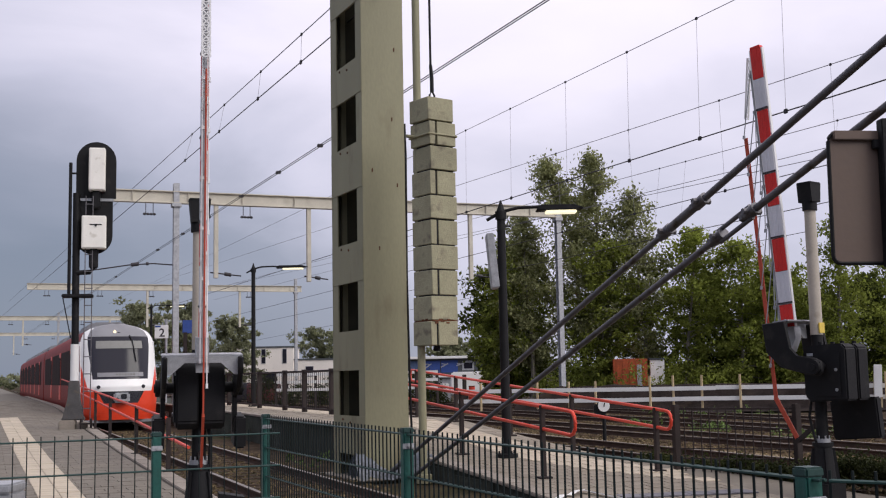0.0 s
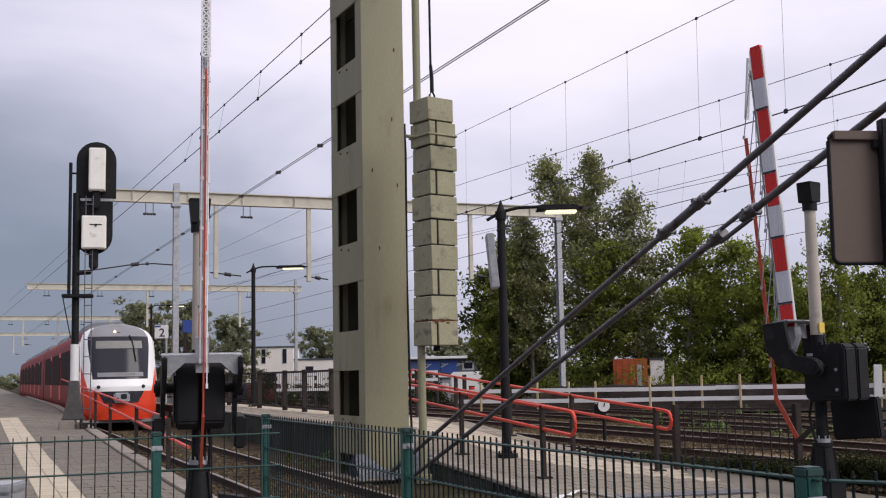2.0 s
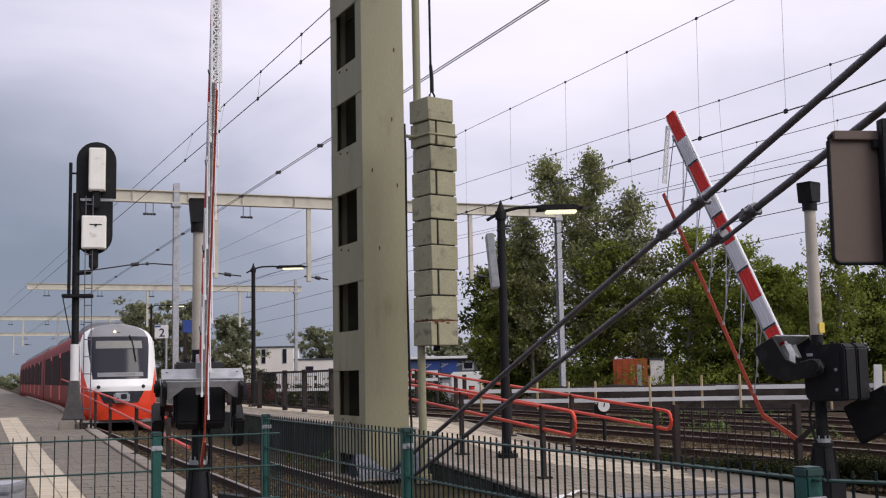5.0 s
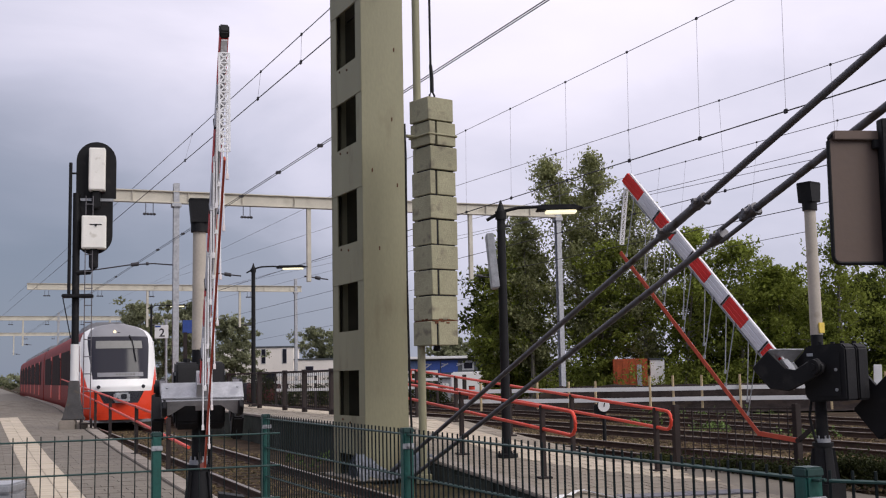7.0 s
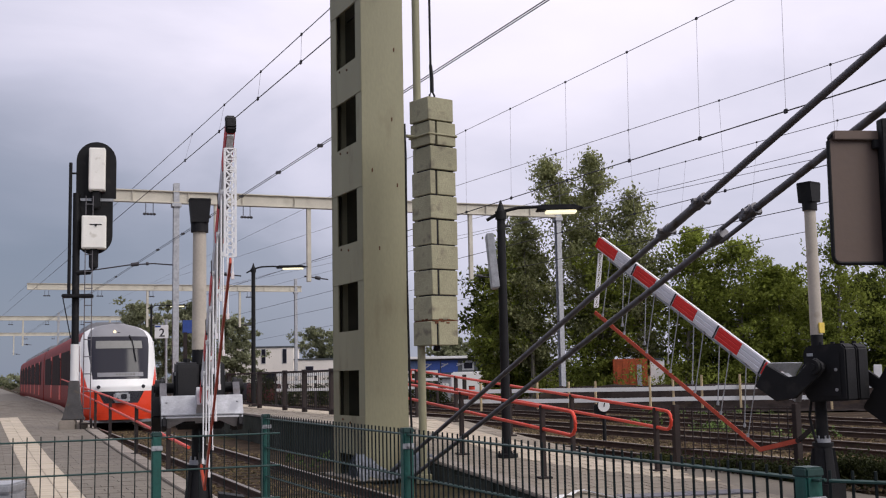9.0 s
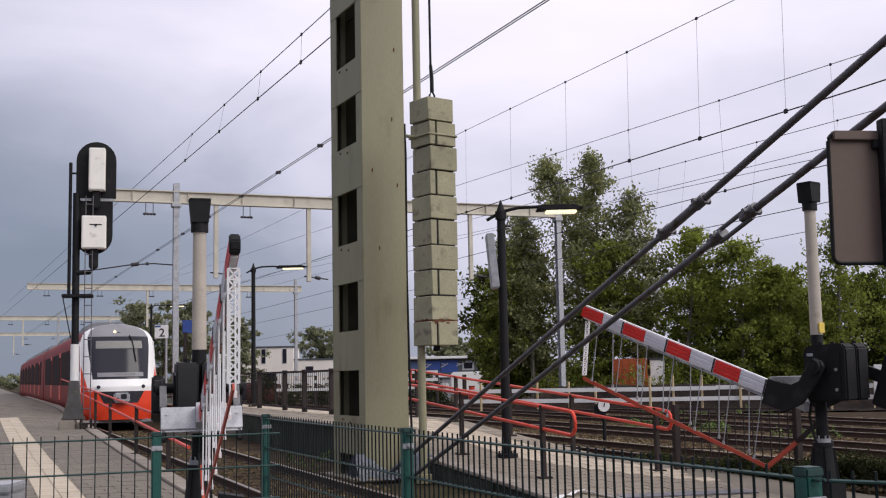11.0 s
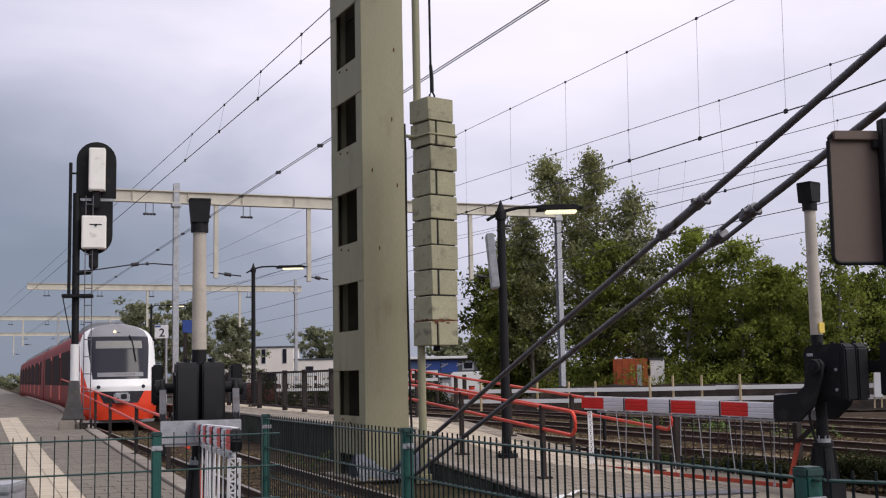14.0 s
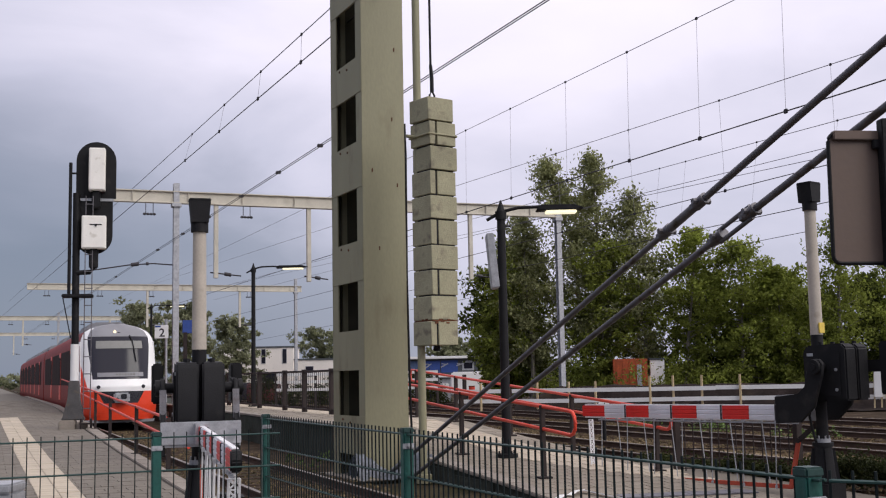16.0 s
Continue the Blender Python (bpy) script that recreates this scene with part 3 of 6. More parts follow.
def guy_rod(a, b, collars, label, open_frame):
    t = thing("anchor_rod", label, "anchor rod", group="anchor rods")
    a, b = Vector(a), Vector(b)
    way = (b - a).normalized()
    at = lambda y: a + way * ((y - a.y) / way.y)
    bm = bmesh.new()
    rod(bm, a, at(collars[0]), 0.032, seg=14)
    part("lower_rod", bm, M["rod"], t)
    bm = bmesh.new()
    rod(bm, at(collars[1]), b, 0.034, seg=14)
    part("upper_rod", bm, M["rod"], t)
    bm = bmesh.new()
    side = way.cross(Vector((1, 0, 0))).normalized() * 0.055
    if open_frame:
        for k in (-1, 1):
            rod(bm, at(collars[0]) + side * k, at(collars[1]) + side * k, 0.022)
    else:
        rod(bm, at(collars[0]), at(collars[1]), 0.045, seg=14)
    part("turnbuckle", bm, M["rod"], t)
    for y in collars:
        bm = bmesh.new()
        rod(bm, at(y) - way * 0.09, at(y) + way * 0.08, 0.056, seg=12)
        rod(bm, at(y) - way * 0.14, at(y) - way * 0.07, 0.052, seg=6)
        rod(bm, at(y) + Vector((-0.1, 0, 0)), at(y) + Vector((0.1, 0, 0)), 0.028, seg=8)
        part("collar", bm, M["rod"], t)


ground()
for i, tx in enumerate(TRACKS):
    track(tx, -40, 260, ((8, 60), (10, 60), (12, 64), (16, 64), (20, 66))[i])
stones()
gravel_strips()
left = platform("platform_west", "grey paved platform that ramps down to the crossing", -14.0, LEFT_EDGE - 0.25, LEFT_STOPS, M["paving_joint"])
edge_stones(left, LEFT_EDGE - 0.15, 0.3, LEFT_STOPS, 9.0, 90.0, 1.0, 0.12)
mid = platform("platform_island", "grey paved island platform that ramps down to the crossing", MID_X[0] + 0.02, MID_X[1], MID_STOPS, M["wall"])
edge_stones(mid, MID_X[0] + 0.12, 0.3, MID_STOPS, 13.0, 60.0, 1.0, 0.055)
wall_panels(mid, MID_X[0] + 0.02, MID_STOPS, 15.5, 60.0, 1.5)

first_portal = portal(48.0, 4.7, 25.6, [(7.30, 0.3, 9.9), (25.4, 0.3, 9.25)], [(8.98, 5.9, 1.1), (13.05, 5.8, 0.9), (20.8, 6.0, 1.0)])
portal(96.0, 2.9, 25.4, [(24.9, 0.3, 10.2)], [(12.3, 6.0, 1.1), (16.2, 6.0, 0.9), (20.0, 6.0, 1.0)])
portal(144.0, -3.0, 26.0, [(8.0, 0.3, 10.0), (25.0, 0.3, 10.0)], [(4.0, 6.0, 1.0), (14.0, 6.0, 1.0)])
portal(192.0, -8.0, 26.0, [(-2.0, 0.3, 10.0), (25.0, 0.3, 10.0)], [(4.0, 6.0, 1.0), (14.0, 6.0, 1.0)])
bm = bmesh.new()
tube(bm, [(7.3, 0.18, 6.45), (6.4, 0.18, 6.5), (5.4, 0.18, 6.42), (4.2, 0.18, 6.22), (3.2, 0.18, 6.08)], 0.028)
rod(bm, (5.8, 0.18, 6.47), (5.5, 0.18, 6.43), 0.08)
rod(bm, (6.2, 0.18, 6.49), (6.1, 0.18, 6.49), 0.07)
part("cantilever_arm", bm, M["wire"], first_portal, "dark cantilever arm with insulators")
box_mast()
tension_weights()
guy_rod((6.35, 18.2, 0.04), (6.35, 0.5, 6.26), (9.66, 9.05), "dark steel anchor rod with a turnbuckle climbing from the mast foot", False)
guy_rod((6.42, 17.4, 0.01), (6.42, 0.5, 5.73), (8.88, 8.38), "dark steel anchor rod with an open turnbuckle", True)


# ---- the two crossing barriers ----
TIP, SKIRT = 4.636, 0.94
DROPS = (-0.615, -0.50)
PIVOT = 1.60
# the lower skirt bar: where its link swings, the link's length, and the link's angle for each boom angle
LINKS, SWING = ((0.61, 0.61), (0.42, 0.74)), 0.65
LINK_ANGLES = [(-2.0, -78.5), (-0.3, -76.0), (6.5, -63.5), (16.0, -42.0), (34.0, -13.0), (50.0, 9.0), (72.0, 42.5), (85.6, 60.0), (90.0, 66.0)]


def lattice(bm, w, h, cells, thick):
    """A pressed white panel of crossed bars."""
    for s in (-1, 1):
        span(bm, (s * w / 2 - 0.009, -thick, -h), (s * w / 2 + 0.009, thick, 0))
    for k in range(cells + 1):
        z = -h * k / cells
        span(bm, (-w / 2, -thick * 0.9, z - 0.005), (w / 2, thick * 0.9, z + 0.005))
    for k in range(cells):
        z0, z1 = -h * k / cells, -h * (k + 1) / cells
        for a, b in ((-1, 1), (1, -1)):
            flat_bar(bm, (a * w / 2, 0, z0), (b * w / 2, 0, z1), thick * 1.4, 0.013, (1, 0, 0))


def barrier(at, label, rungs, plate, cap, reach, post_y, top, both, tall, foot, arm, drop, link):
    """A pedestrian crossing barrier; its boom lies along its own y when closed."""
    t = thing("crossing_barrier", label, "barrier", at, "crossing barriers")
    bm = bmesh.new()
    slab(bm, [(-0.20, post_y - 0.20), (0.20, post_y - 0.20), (0.20, post_y + 0.20), (-0.20, post_y + 0.20)], "z", -0.5, 0.10)
    bmesh.ops.bevel(bm, geom=list(bm.edges), offset=0.03, segments=2, affect="EDGES")
    part("base_block", bm, M["black"], t)
    bm = bmesh.new()
    rod(bm, (0, post_y, 0.1), (0, post_y, 0.56 + foot), 0.155 + foot * 0.25, 0.115, seg=16)
    rod(bm, (0, post_y, 0.55 + foot), (0, post_y, 0.60 + foot), 0.14, seg=16)
    for k in range(4):
        q = radians(45 + 90 * k)
        flat_bar(bm, (0.17 * math.cos(q), post_y + 0.17 * math.sin(q), 0.10), (0.12 * math.cos(q), post_y + 0.12 * math.sin(q), 0.52 + foot), 0.02, 0.06, (math.cos(q), math.sin(q), 0))
    part("pedestal", bm, M["black"], t)
    bm = bmesh.new()
    rod(bm, (0, post_y, 0.59 + foot), (0, post_y, 0.65 + foot), 0.105, seg=16)
    for k in range(6):
        q = radians(60 * k)
        rod(bm, (0.085 * math.cos(q), post_y + 0.085 * math.sin(q), 0.64 + foot), (0.085 * math.cos(q), post_y + 0.085 * math.sin(q), 0.69 + foot), 0.013, seg=6)
    part("flange", bm, M["zinc"], t, "galvanised flange")
    bm = bmesh.new()
    rod(bm, (0, post_y, 0.64 + foot), (0, post_y, 2.05), 0.080, seg=16)
    part("lower_post", bm, M["black"], t)
    # bracket on which the lower skirt bar swings, and the cable that runs down beside the post
    bm = bmesh.new()
    flat_bar(bm, (0, post_y + 0.05, 0.86), (0, link[0], link[1]), 0.03, 0.06)
    rod(bm, (-0.03, link[0], link[1]), (0.03, link[0], link[1]), 0.035, seg=12)
    part("link_bracket", bm, M["dark_post"], t, "dark bracket under the drive")
    bm = bmesh.new()
    tube(bm, [(-0.10, post_y + 0.06, 1.2), (-0.12, post_y + 0.10, 0.95), (-0.11, post_y + 0.06, 0.72), (-0.10, post_y, 0.5)], 0.018)
    part("cable", bm, M["black"], t, "black cable beside the post")
    bm = bmesh.new()
    rod(bm, (0, post_y, 2.03), (0, post_y, top - 0.32), 0.083, 0.075, seg=20)
    part("post", bm, M["beige"], t, "beige painted post")
    bm = bmesh.new()
    span(bm, (-0.06, post_y - 0.09, 2.05), (0.06, post_y - 0.07, 2.19), 0.004)
    part("sticker", bm, M["yellow"], t, "yellow sticker")
    # bell hood on top
    bm = bmesh.new()
    rod(bm, (0, post_y, top - 0.38), (0, post_y, top - 0.26), 0.10, seg=16)
    slab(bm, [(-0.098, top - 0.27), (0.098, top - 0.27), (0.122, top - 0.02), (-0.122, top - 0.02)], "y", post_y - 0.108, post_y + 0.108)
    box(bm, (0, post_y, top - 0.01), (0.252, 0.225, 0.03), None, 0.01)
    part("bell_hood", bm, M["black"], t, "black flared bell hood")
    # drive housings on both sides of the post
    for s in (-1, 1):
        bm = bmesh.new()
        slab(bm, [(-0.34, 1.16), (0.22, 1.14), (0.30, 1.22), (0.30, 1.80), (0.24, 1.88), (-0.28, 1.90), (-0.34, 1.84)], "x", s * 0.02, s * 0.265)
        bmesh.ops.bevel(bm, geom=list(bm.edges), offset=0.02, segments=2, affect="EDGES")
        housing = part("drive_housing", bm, M["black"], t)
        bm = bmesh.new()
        box(bm, (s * 0.27, -0.06, 1.5), (0.025, 0.40, 0.58), None, 0.010)
        for q in (-0.22, 0.10):
            rod(bm, (s * 0.14, q, 1.88), (s * 0.14, q, 1.93), 0.03, seg=8)
        part("cover_plate", bm, M["black"], housing)
        bm = bmesh.new()
        box(bm, (s * 0.272, 0.18, 1.76), (0.012, 0.10, 0.04), None, 0.003)
        part("label_plate", bm, M["zinc"], housing, "small pale label plate")
        bm = bmesh.new()
        rod(bm, (s * 0.25, 0, PIVOT), (s * (arm + 0.02), 0, PIVOT), 0.06, seg=14)
        rod(bm, (s * (arm + 0.005), 0, PIVOT), (s * (arm + 0.055), 0, PIVOT), 0.095, seg=18)
        rod(bm, (s * (arm + 0.05), 0, PIVOT), (s * (arm + 0.07), 0, PIVOT), 0.05, seg=6)
        part("pivot_boss", bm, M["black"], housing)
        for q in (1.30, 1.56):
            bm = bmesh.new()
            rod(bm, (s * 0.275, -0.20, q), (s * 0.292, -0.20, q), 0.022, seg=8)
            part("latch", bm, M["zinc"], housing, "small pale latch")

    # the moving yoke and boom: origin at the pivot, boom along y, below the pivot by drop
    boom = thing("boom", "", "")
    boom.parent = t
    boom.matrix_basis = pose(0, 0, PIVOT)
    for s in (-1, 1):
        bm = bmesh.new()
        slab(bm, [(-0.12, 0.04), (-0.07, 0.10), (0.06, 0.10), (0.12, 0.0), (0.16, -0.26), (0.28, -0.36), (reach, -0.38), (reach, -0.74), (0.26, -0.72), (0.04, -0.52), (-0.10, -0.10)],
             "x", s * (arm - 0.055), s * arm)
        bmesh.ops.bevel(bm, geom=list(bm.edges), offset=0.012, segments=1, affect="EDGES")
        part("yoke_arm", bm, M["black"], boom, "black cranked yoke arm")
    bm = bmesh.new()
    box(bm, (0, reach + 0.01, -0.49), (plate, 0.02, 0.25), None, 0.006)
    for s in (-1, 1):
        rod(bm, (s * (plate / 2 - 0.06), reach, -0.45), (s * (plate / 2 - 0.06), reach + 0.03, -0.45), 0.014, seg=6)
    part("yoke_plate", bm, M["zinc"], boom, "galvanised cross plate")
    bm = bmesh.new()
    half = plate / 2 - 0.005
    slab(bm, [(-half, reach), (half, reach), (half, reach - 0.20), (half - 0.09, reach - 0.20), (plate * 0.22, reach - 0.07), (-plate * 0.22, reach - 0.07), (-half + 0.09, reach - 0.20), (-half, reach - 0.20)], "z", -0.64, -0.615)
    part("yoke_shelf", bm, M["zinc"], boom, "galvanised shelf with cut-out middle")
    bm = bmesh.new()
    slab(bm, [(0.22, drop - 0.10), (0.60, drop - 0.10), (0.60, drop + 0.12), (0.44, drop + 0.12), (0.26, drop + 0.02)], "x", -0.07, 0.07)
    part("boom_clamp", bm, M["zinc"], boom)
    # counterweights behind the pivot
    for s in (-1, 1) if both else (1,):
        bm = bmesh.new()
        if both:
            box(bm, (s * (arm + 0.02), -0.50, 0.05), (0.13, 0.36, 0.46), None, 0.02)
            flat_bar(bm, (s * (arm - 0.03), 0, 0.0), (s * (arm - 0.03), -0.5, 0.05), 0.05, 0.16)
        else:
            box(bm, (s * 0.43, -0.70, -0.03), (0.13, 0.54, 0.70), None, 0.02)
            flat_bar(bm, (s * 0.43, 0, 0.0), (s * 0.43, -0.5, 0.0), 0.05, 0.16)
        part("counterweight", bm, M["black"], boom)
        if both:
            # grey strip added for the sky's sheen on the black arm
            bm = bmesh.new()
            flat_bar(bm, (s * (arm - 0.028), 0.13, -0.02), (s * (arm - 0.028), 0.20, -0.34), 0.075, 0.012, (0, 1, 0.3))
            part("arm_flange", bm, M["rod"], boom, "grey strip for the sky's sheen on the yoke arm")
    # the striped boom: ribbed, slightly tapered pieces of sheeting
    seg = 0.465
    y = TIP
    k = 0
    while y > 0.50:
        y0 = max(y - seg, 0.42)
        bm = bmesh.new()
        taper = 0.84 + 0.16 * (TIP - y) / TIP
        h = tall * taper / 2
        outline = [(-0.05, -h), (0.05, -h), (0.055, -h * 0.45), (0.046, -h * 0.38), (0.046, -h * 0.28), (0.055, -h * 0.22), (0.055, h * 0.22), (0.046, h * 0.28), (0.046, h * 0.38),
                   (0.055, h * 0.45), (0.05, h), (-0.05, h), (-0.055, h * 0.45), (-0.046, h * 0.38), (-0.046, h * 0.28), (-0.055, h * 0.22), (-0.055, -h * 0.22), (-0.046, -h * 0.28),
                   (-0.046, -h * 0.38), (-0.055, -h * 0.45)]
        slab(bm, [(px * 0.72, drop + pz) for px, pz in outline], "y", y0 + 0.004, y - 0.004)
        part("boom_section", bm, M["boom_red"] if k % 2 == 0 else M["boom_grey"], boom, "red sheeting" if k % 2 == 0 else "pale grey sheeting")
        if k % 2 == 1:
            bm = bmesh.new()
            box(bm, (0, y0 + 0.02, drop), (0.092, 0.025, tall * 1.12 * taper), None, 0.004)
            part("boom_clip", bm, M["wire"], boom, "dark boom clip")
        y -= seg
        k += 1
    bm = bmesh.new()
    span(bm, (-0.026, 0.6, drop + tall * 0.42), (0.026, TIP - 0.02, drop + tall * 0.54), 0.004)
    part("top_edge", bm, M["boom_white"], boom, "white top edge strip")
    bm = bmesh.new()
    span(bm, (-0.016, 0.6, drop - 0.150), (0.016, TIP - 0.3, drop - 0.125), 0.004)
    for yy in (0.8, 1.5, 2.2, 2.9, 3.6, 4.2):
        span(bm, (-0.015, yy - 0.015, drop - 0.14), (0.015, yy + 0.015, drop - 0.08))
    part("hanger_rail", bm, M["zinc"], boom)
    bm = bmesh.new()
    span(bm, (-0.028, 0.6, drop - tall * 0.54), (0.028, TIP - 0.02, drop - tall * 0.42), 0.004)
    part("bottom_edge", bm, M["boom_white"], boom, "white bottom edge strip")
    bm = bmesh.new()
    slab(bm, [(TIP - 0.01, drop - 0.085), (TIP + 0.02, drop - 0.08), (TIP + 0.02, drop + 0.08), (TIP - 0.01, drop + 0.085)] if not cap else
         [(TIP - 0.01, drop - 0.09), (TIP + 0.05, drop - 0.07), (TIP + 0.08, drop), (TIP + 0.05, drop + 0.07), (TIP - 0.01, drop + 0.09)], "x", -0.042, 0.042)
    bmesh.ops.bevel(bm, geom=list(bm.edges), offset=0.012 if cap else 0.003, segments=2, affect="EDGES")
    part("tip_cap", bm, M["black" if cap else "boom_red"], boom)

    # the hanging skirt: pickets hang from the boom and end at a lower bar, which swings on a link
    moving = [("boom", boom, None)]
    for i in range(rungs):
        yy = 0.95 + (TIP - 1.35) * i / (rungs - 1)
        bm = bmesh.new()
        lean = -0.07 if i % 2 else 0.06
        side = 0.034 if i % 2 else -0.034
        rod(bm, (side, 0, 0.02), (side, lean, -SKIRT + 0.06), 0.008, seg=6)
        box(bm, (side, lean, -SKIRT + 0.07), (0.024, 0.03, 0.05))
        box(bm, (side * 0.7, 0, 0.02), (0.04, 0.03, 0.04))
        moving.append(("picket", part("skirt_picket", bm, M["boom_white" if cap else "zinc"], t), yy))
    bm = bmesh.new()
    lattice(bm, 0.085, SKIRT - 0.06, 10, 0.006)
    panel = part("tip_panel", bm, M["boom_white"], t, "white lattice end panel")
    moving.append(("picket", panel, TIP - 0.12))
    bm = bmesh.new()
    span(bm, (-0.009, -0.02, -0.03), (0.009, TIP - 0.90, 0.03), 0.004)
    moving.append(("bar", part("skirt_bar", bm, M["skirt_red"], t, "red lower skirt bar"), None))
    bm = bmesh.new()
    span(bm, (-0.014, -0.02, -0.033), (0.014, SWING + 0.02, 0.033), 0.005)
    moving.append(("link", part("skirt_link", bm, M["skirt_red"], t, "red link bar"), None))
    return moving


BARRIERS = [
    barrier(pose(10.445, 12.055, 0.05, 0, 0, 16.5), "red and grey striped crossing barrier with hanging skirt", 13, 0.78, False, 0.65, 0.24, 4.10, False, 0.205, 0.0, 0.455, DROPS[0], LINKS[0]),
    barrier(pose(2.255, 13.06, -0.045, 0, 0, 173.5), "striped crossing barrier with galvanised yoke and lattice end panel", 13, 0.87, True, 0.40, 0.0, 3.76, True, 0.175, 0.14, 0.43, DROPS[1], LINKS[1]),
]
# closing angle of both booms, in degrees above level
CLOSING = [(0.0, 85.6), (2.6, 85.6), (3.0, 82.0), (3.5, 76.4), (4.0, 72.1), (6.5, 52.4), (7.0, 48.5), (7.5, 45.0), (8.0, 41.4), (8.5, 37.7), (9.0, 34.1), (11.3, 17.6), (11.6, 15.3),
           (12.0, 12.7), (12.3, 10.9), (12.6, 9.0), (12.9, 7.2), (13.2, 5.3), (13.5, 3.7), (13.8, 2.2), (14.1, 0.9), (14.4, 0.0), (14.7, -0.3), (16.0, -0.3)]


def angle_at(t):
    for (t0, a0), (t1, a1) in zip(CLOSING, CLOSING[1:]):
        if t <= t1:
            return a0 + (a1 - a0) * (t - t0) / (t1 - t0)
    return 0.0


def link_angle(a):
    for (a0, v0), (a1, v1) in zip(LINK_ANGLES, LINK_ANGLES[1:]):
        if a <= a1:
            return v0 + (v1 - v0) * (a - a0) / (a1 - a0)
    return LINK_ANGLES[-1][1]


def lag(t):
    """The second boom closes a little later and stops a little higher."""
    if t < 12.5:
        return -0.85 + 1.8 * max(0.0, (t - 9.0) / 3.5)
    return 0.95 - 0.8 * min(1.0, (t - 12.5) / 2.2)


def motions():
    times = [0.0, 2.5, 2.7, 2.85] + [3.0 + 0.25 * i for i in range(47)] + [16.0]
    for moving, late, drop, link in zip(BARRIERS, (0.0, 1.0), DROPS, LINKS):
        for kind, ob, along in moving:
            rows = []
            for t in times:
                deg = angle_at(t) + late * lag(t)
                a, swing = radians(deg), radians(link_angle(deg))
                c, s = math.cos(a), math.sin(a)
                elbow = (link[0] + SWING * math.cos(swing), link[1] + SWING * math.sin(swing))
                if kind == "boom":
                    m = pose(0, 0, PIVOT, deg, 0, 0)
                elif kind == "picket":
                    # from the rail under the boom to the lower bar
                    y, z = along * c - (drop - 0.14) * s, PIVOT + along * s + (drop - 0.14) * c
                    on_bar = along - 0.80
                    dy, dz = elbow[0] + on_bar * c - y, elbow[1] + on_bar * s - z
                    m = pose(0, y, z, math.degrees(math.atan2(dy, -dz)), 0, 0)
                elif kind == "bar":
                    m = pose(0.0, elbow[0], elbow[1], deg, 0, 0)
                else:
                    m = pose(0.0, link[0], link[1], math.degrees(swing), 0, 0)
                rows.append((t, m))
            walk(ob, rows)


# ---- green mesh fences before the crossing ----
def fence_post(parent, at, w, top):
    bm = bmesh.new()
    span(bm, (at[0] - w / 2, at[1] - w / 2, -0.3), (at[0] + w / 2, at[1] + w / 2, top), 0.006)
    post = part("post", bm, M["fence_green"], parent)
    bm = bmesh.new()
    box(bm, (at[0], at[1], top + 0.008), (w + 0.008, w + 0.008, 0.03), None, 0.006)
    part("post_cap", bm, M["fence_rail"], post)
    bm = bmesh.new()
    span(bm, (at[0] - w * 0.62, at[1] - w * 0.62, top - 0.09), (at[0] + w * 0.62, at[1] - w * 0.5, top - 0.06), 0.003)
    rod(bm, (at[0], at[1] - w * 0.75, top - 0.075), (at[0], at[1] - w * 0.5, top - 0.075), 0.009, seg=6)
    part("clamp", bm, M["zinc"], post, "galvanised fence clamp")
    return post


def fence_run(label, a, b, posts, pitch, top, rails, bar, post):
    """A welded mesh fence: single upright wires, double level wires."""
    t = thing("mesh_fence", label, "fence", group="mesh fences")
    a, b = Vector((*a, 0)), Vector((*b, 0))
    length, way = (b - a).length, (b - a).normalized()
    for d in posts:
        fence_post(t, a + way * d, post, top - 0.018)
    bm = bmesh.new()
    rod(bm, (0, 0, -0.15), (0, 0, top), bar, seg=6)
    first = part("upright_wire", bm, M["fence_bar"], t)
    n = int(length / pitch)
    first.matrix_basis = Matrix.Translation(a)
    for i in range(1, n):
        same_mesh("upright_wire", first.data, t, Matrix.Translation(a + way * (i * pitch)))
    side = way.cross(Vector((0, 0, 1)))
    for z in rails:
        for s in (-1, 1):
            bm = bmesh.new()
            rod(bm, a + side * s * 0.009 + Vector((0, 0, z)), b + side * s * 0.009 + Vector((0, 0, z)), 0.005, seg=6)
            part("level_wire", bm, M["fence_rail"], t)


fence_run("green mesh fence along the track", (2.065, 9.05), (2.207, 2.62), (0.12, 3.19, 6.37), 0.0625, 1.36, (1.33, 1.105, 0.885, 0.665), 0.0045, 0.058)
fence_run("green mesh fence that bends away beside the crossing", (2.215, 2.60), (2.62, 1.96), (), 0.0625, 1.36, (1.33, 1.105, 0.885, 0.665), 0.0045, 0.076)
fence_run("dark green mesh fence before the platform ramp", (-3.0, 7.18), (1.74, 7.13), (0.9, 3.975), 0.077, 1.33, (1.30, 1.10, 0.90, 0.70), 0.0035, 0.055)


# ---- overhead wires ----
def line_wire(a, b, radius, material, label, beyond=150.0, before=-6.0, sag=0.0):
    """A wire through two places, carried on in both directions; it sags between the portals."""
    a, b = Vector(a), Vector(b)
    slope = (b - a) / (b.y - a.y)
    def at(y):
        p = b + slope * (y - b.y)
        u = (y / 48.0) % 1.0
        p.z -= sag * 4 * u * (1 - u) if y < 144 else 0.0
        return p
    bm = bmesh.new()
    y, pts = before, []
    while y < beyond:
        pts.append(at(y))
        y += 4.0
    tube(bm, pts, radius * 0.85, 6)
    tagged(part("overhead_wire", bm, material), label, "wire", "overhead wires")
    return at


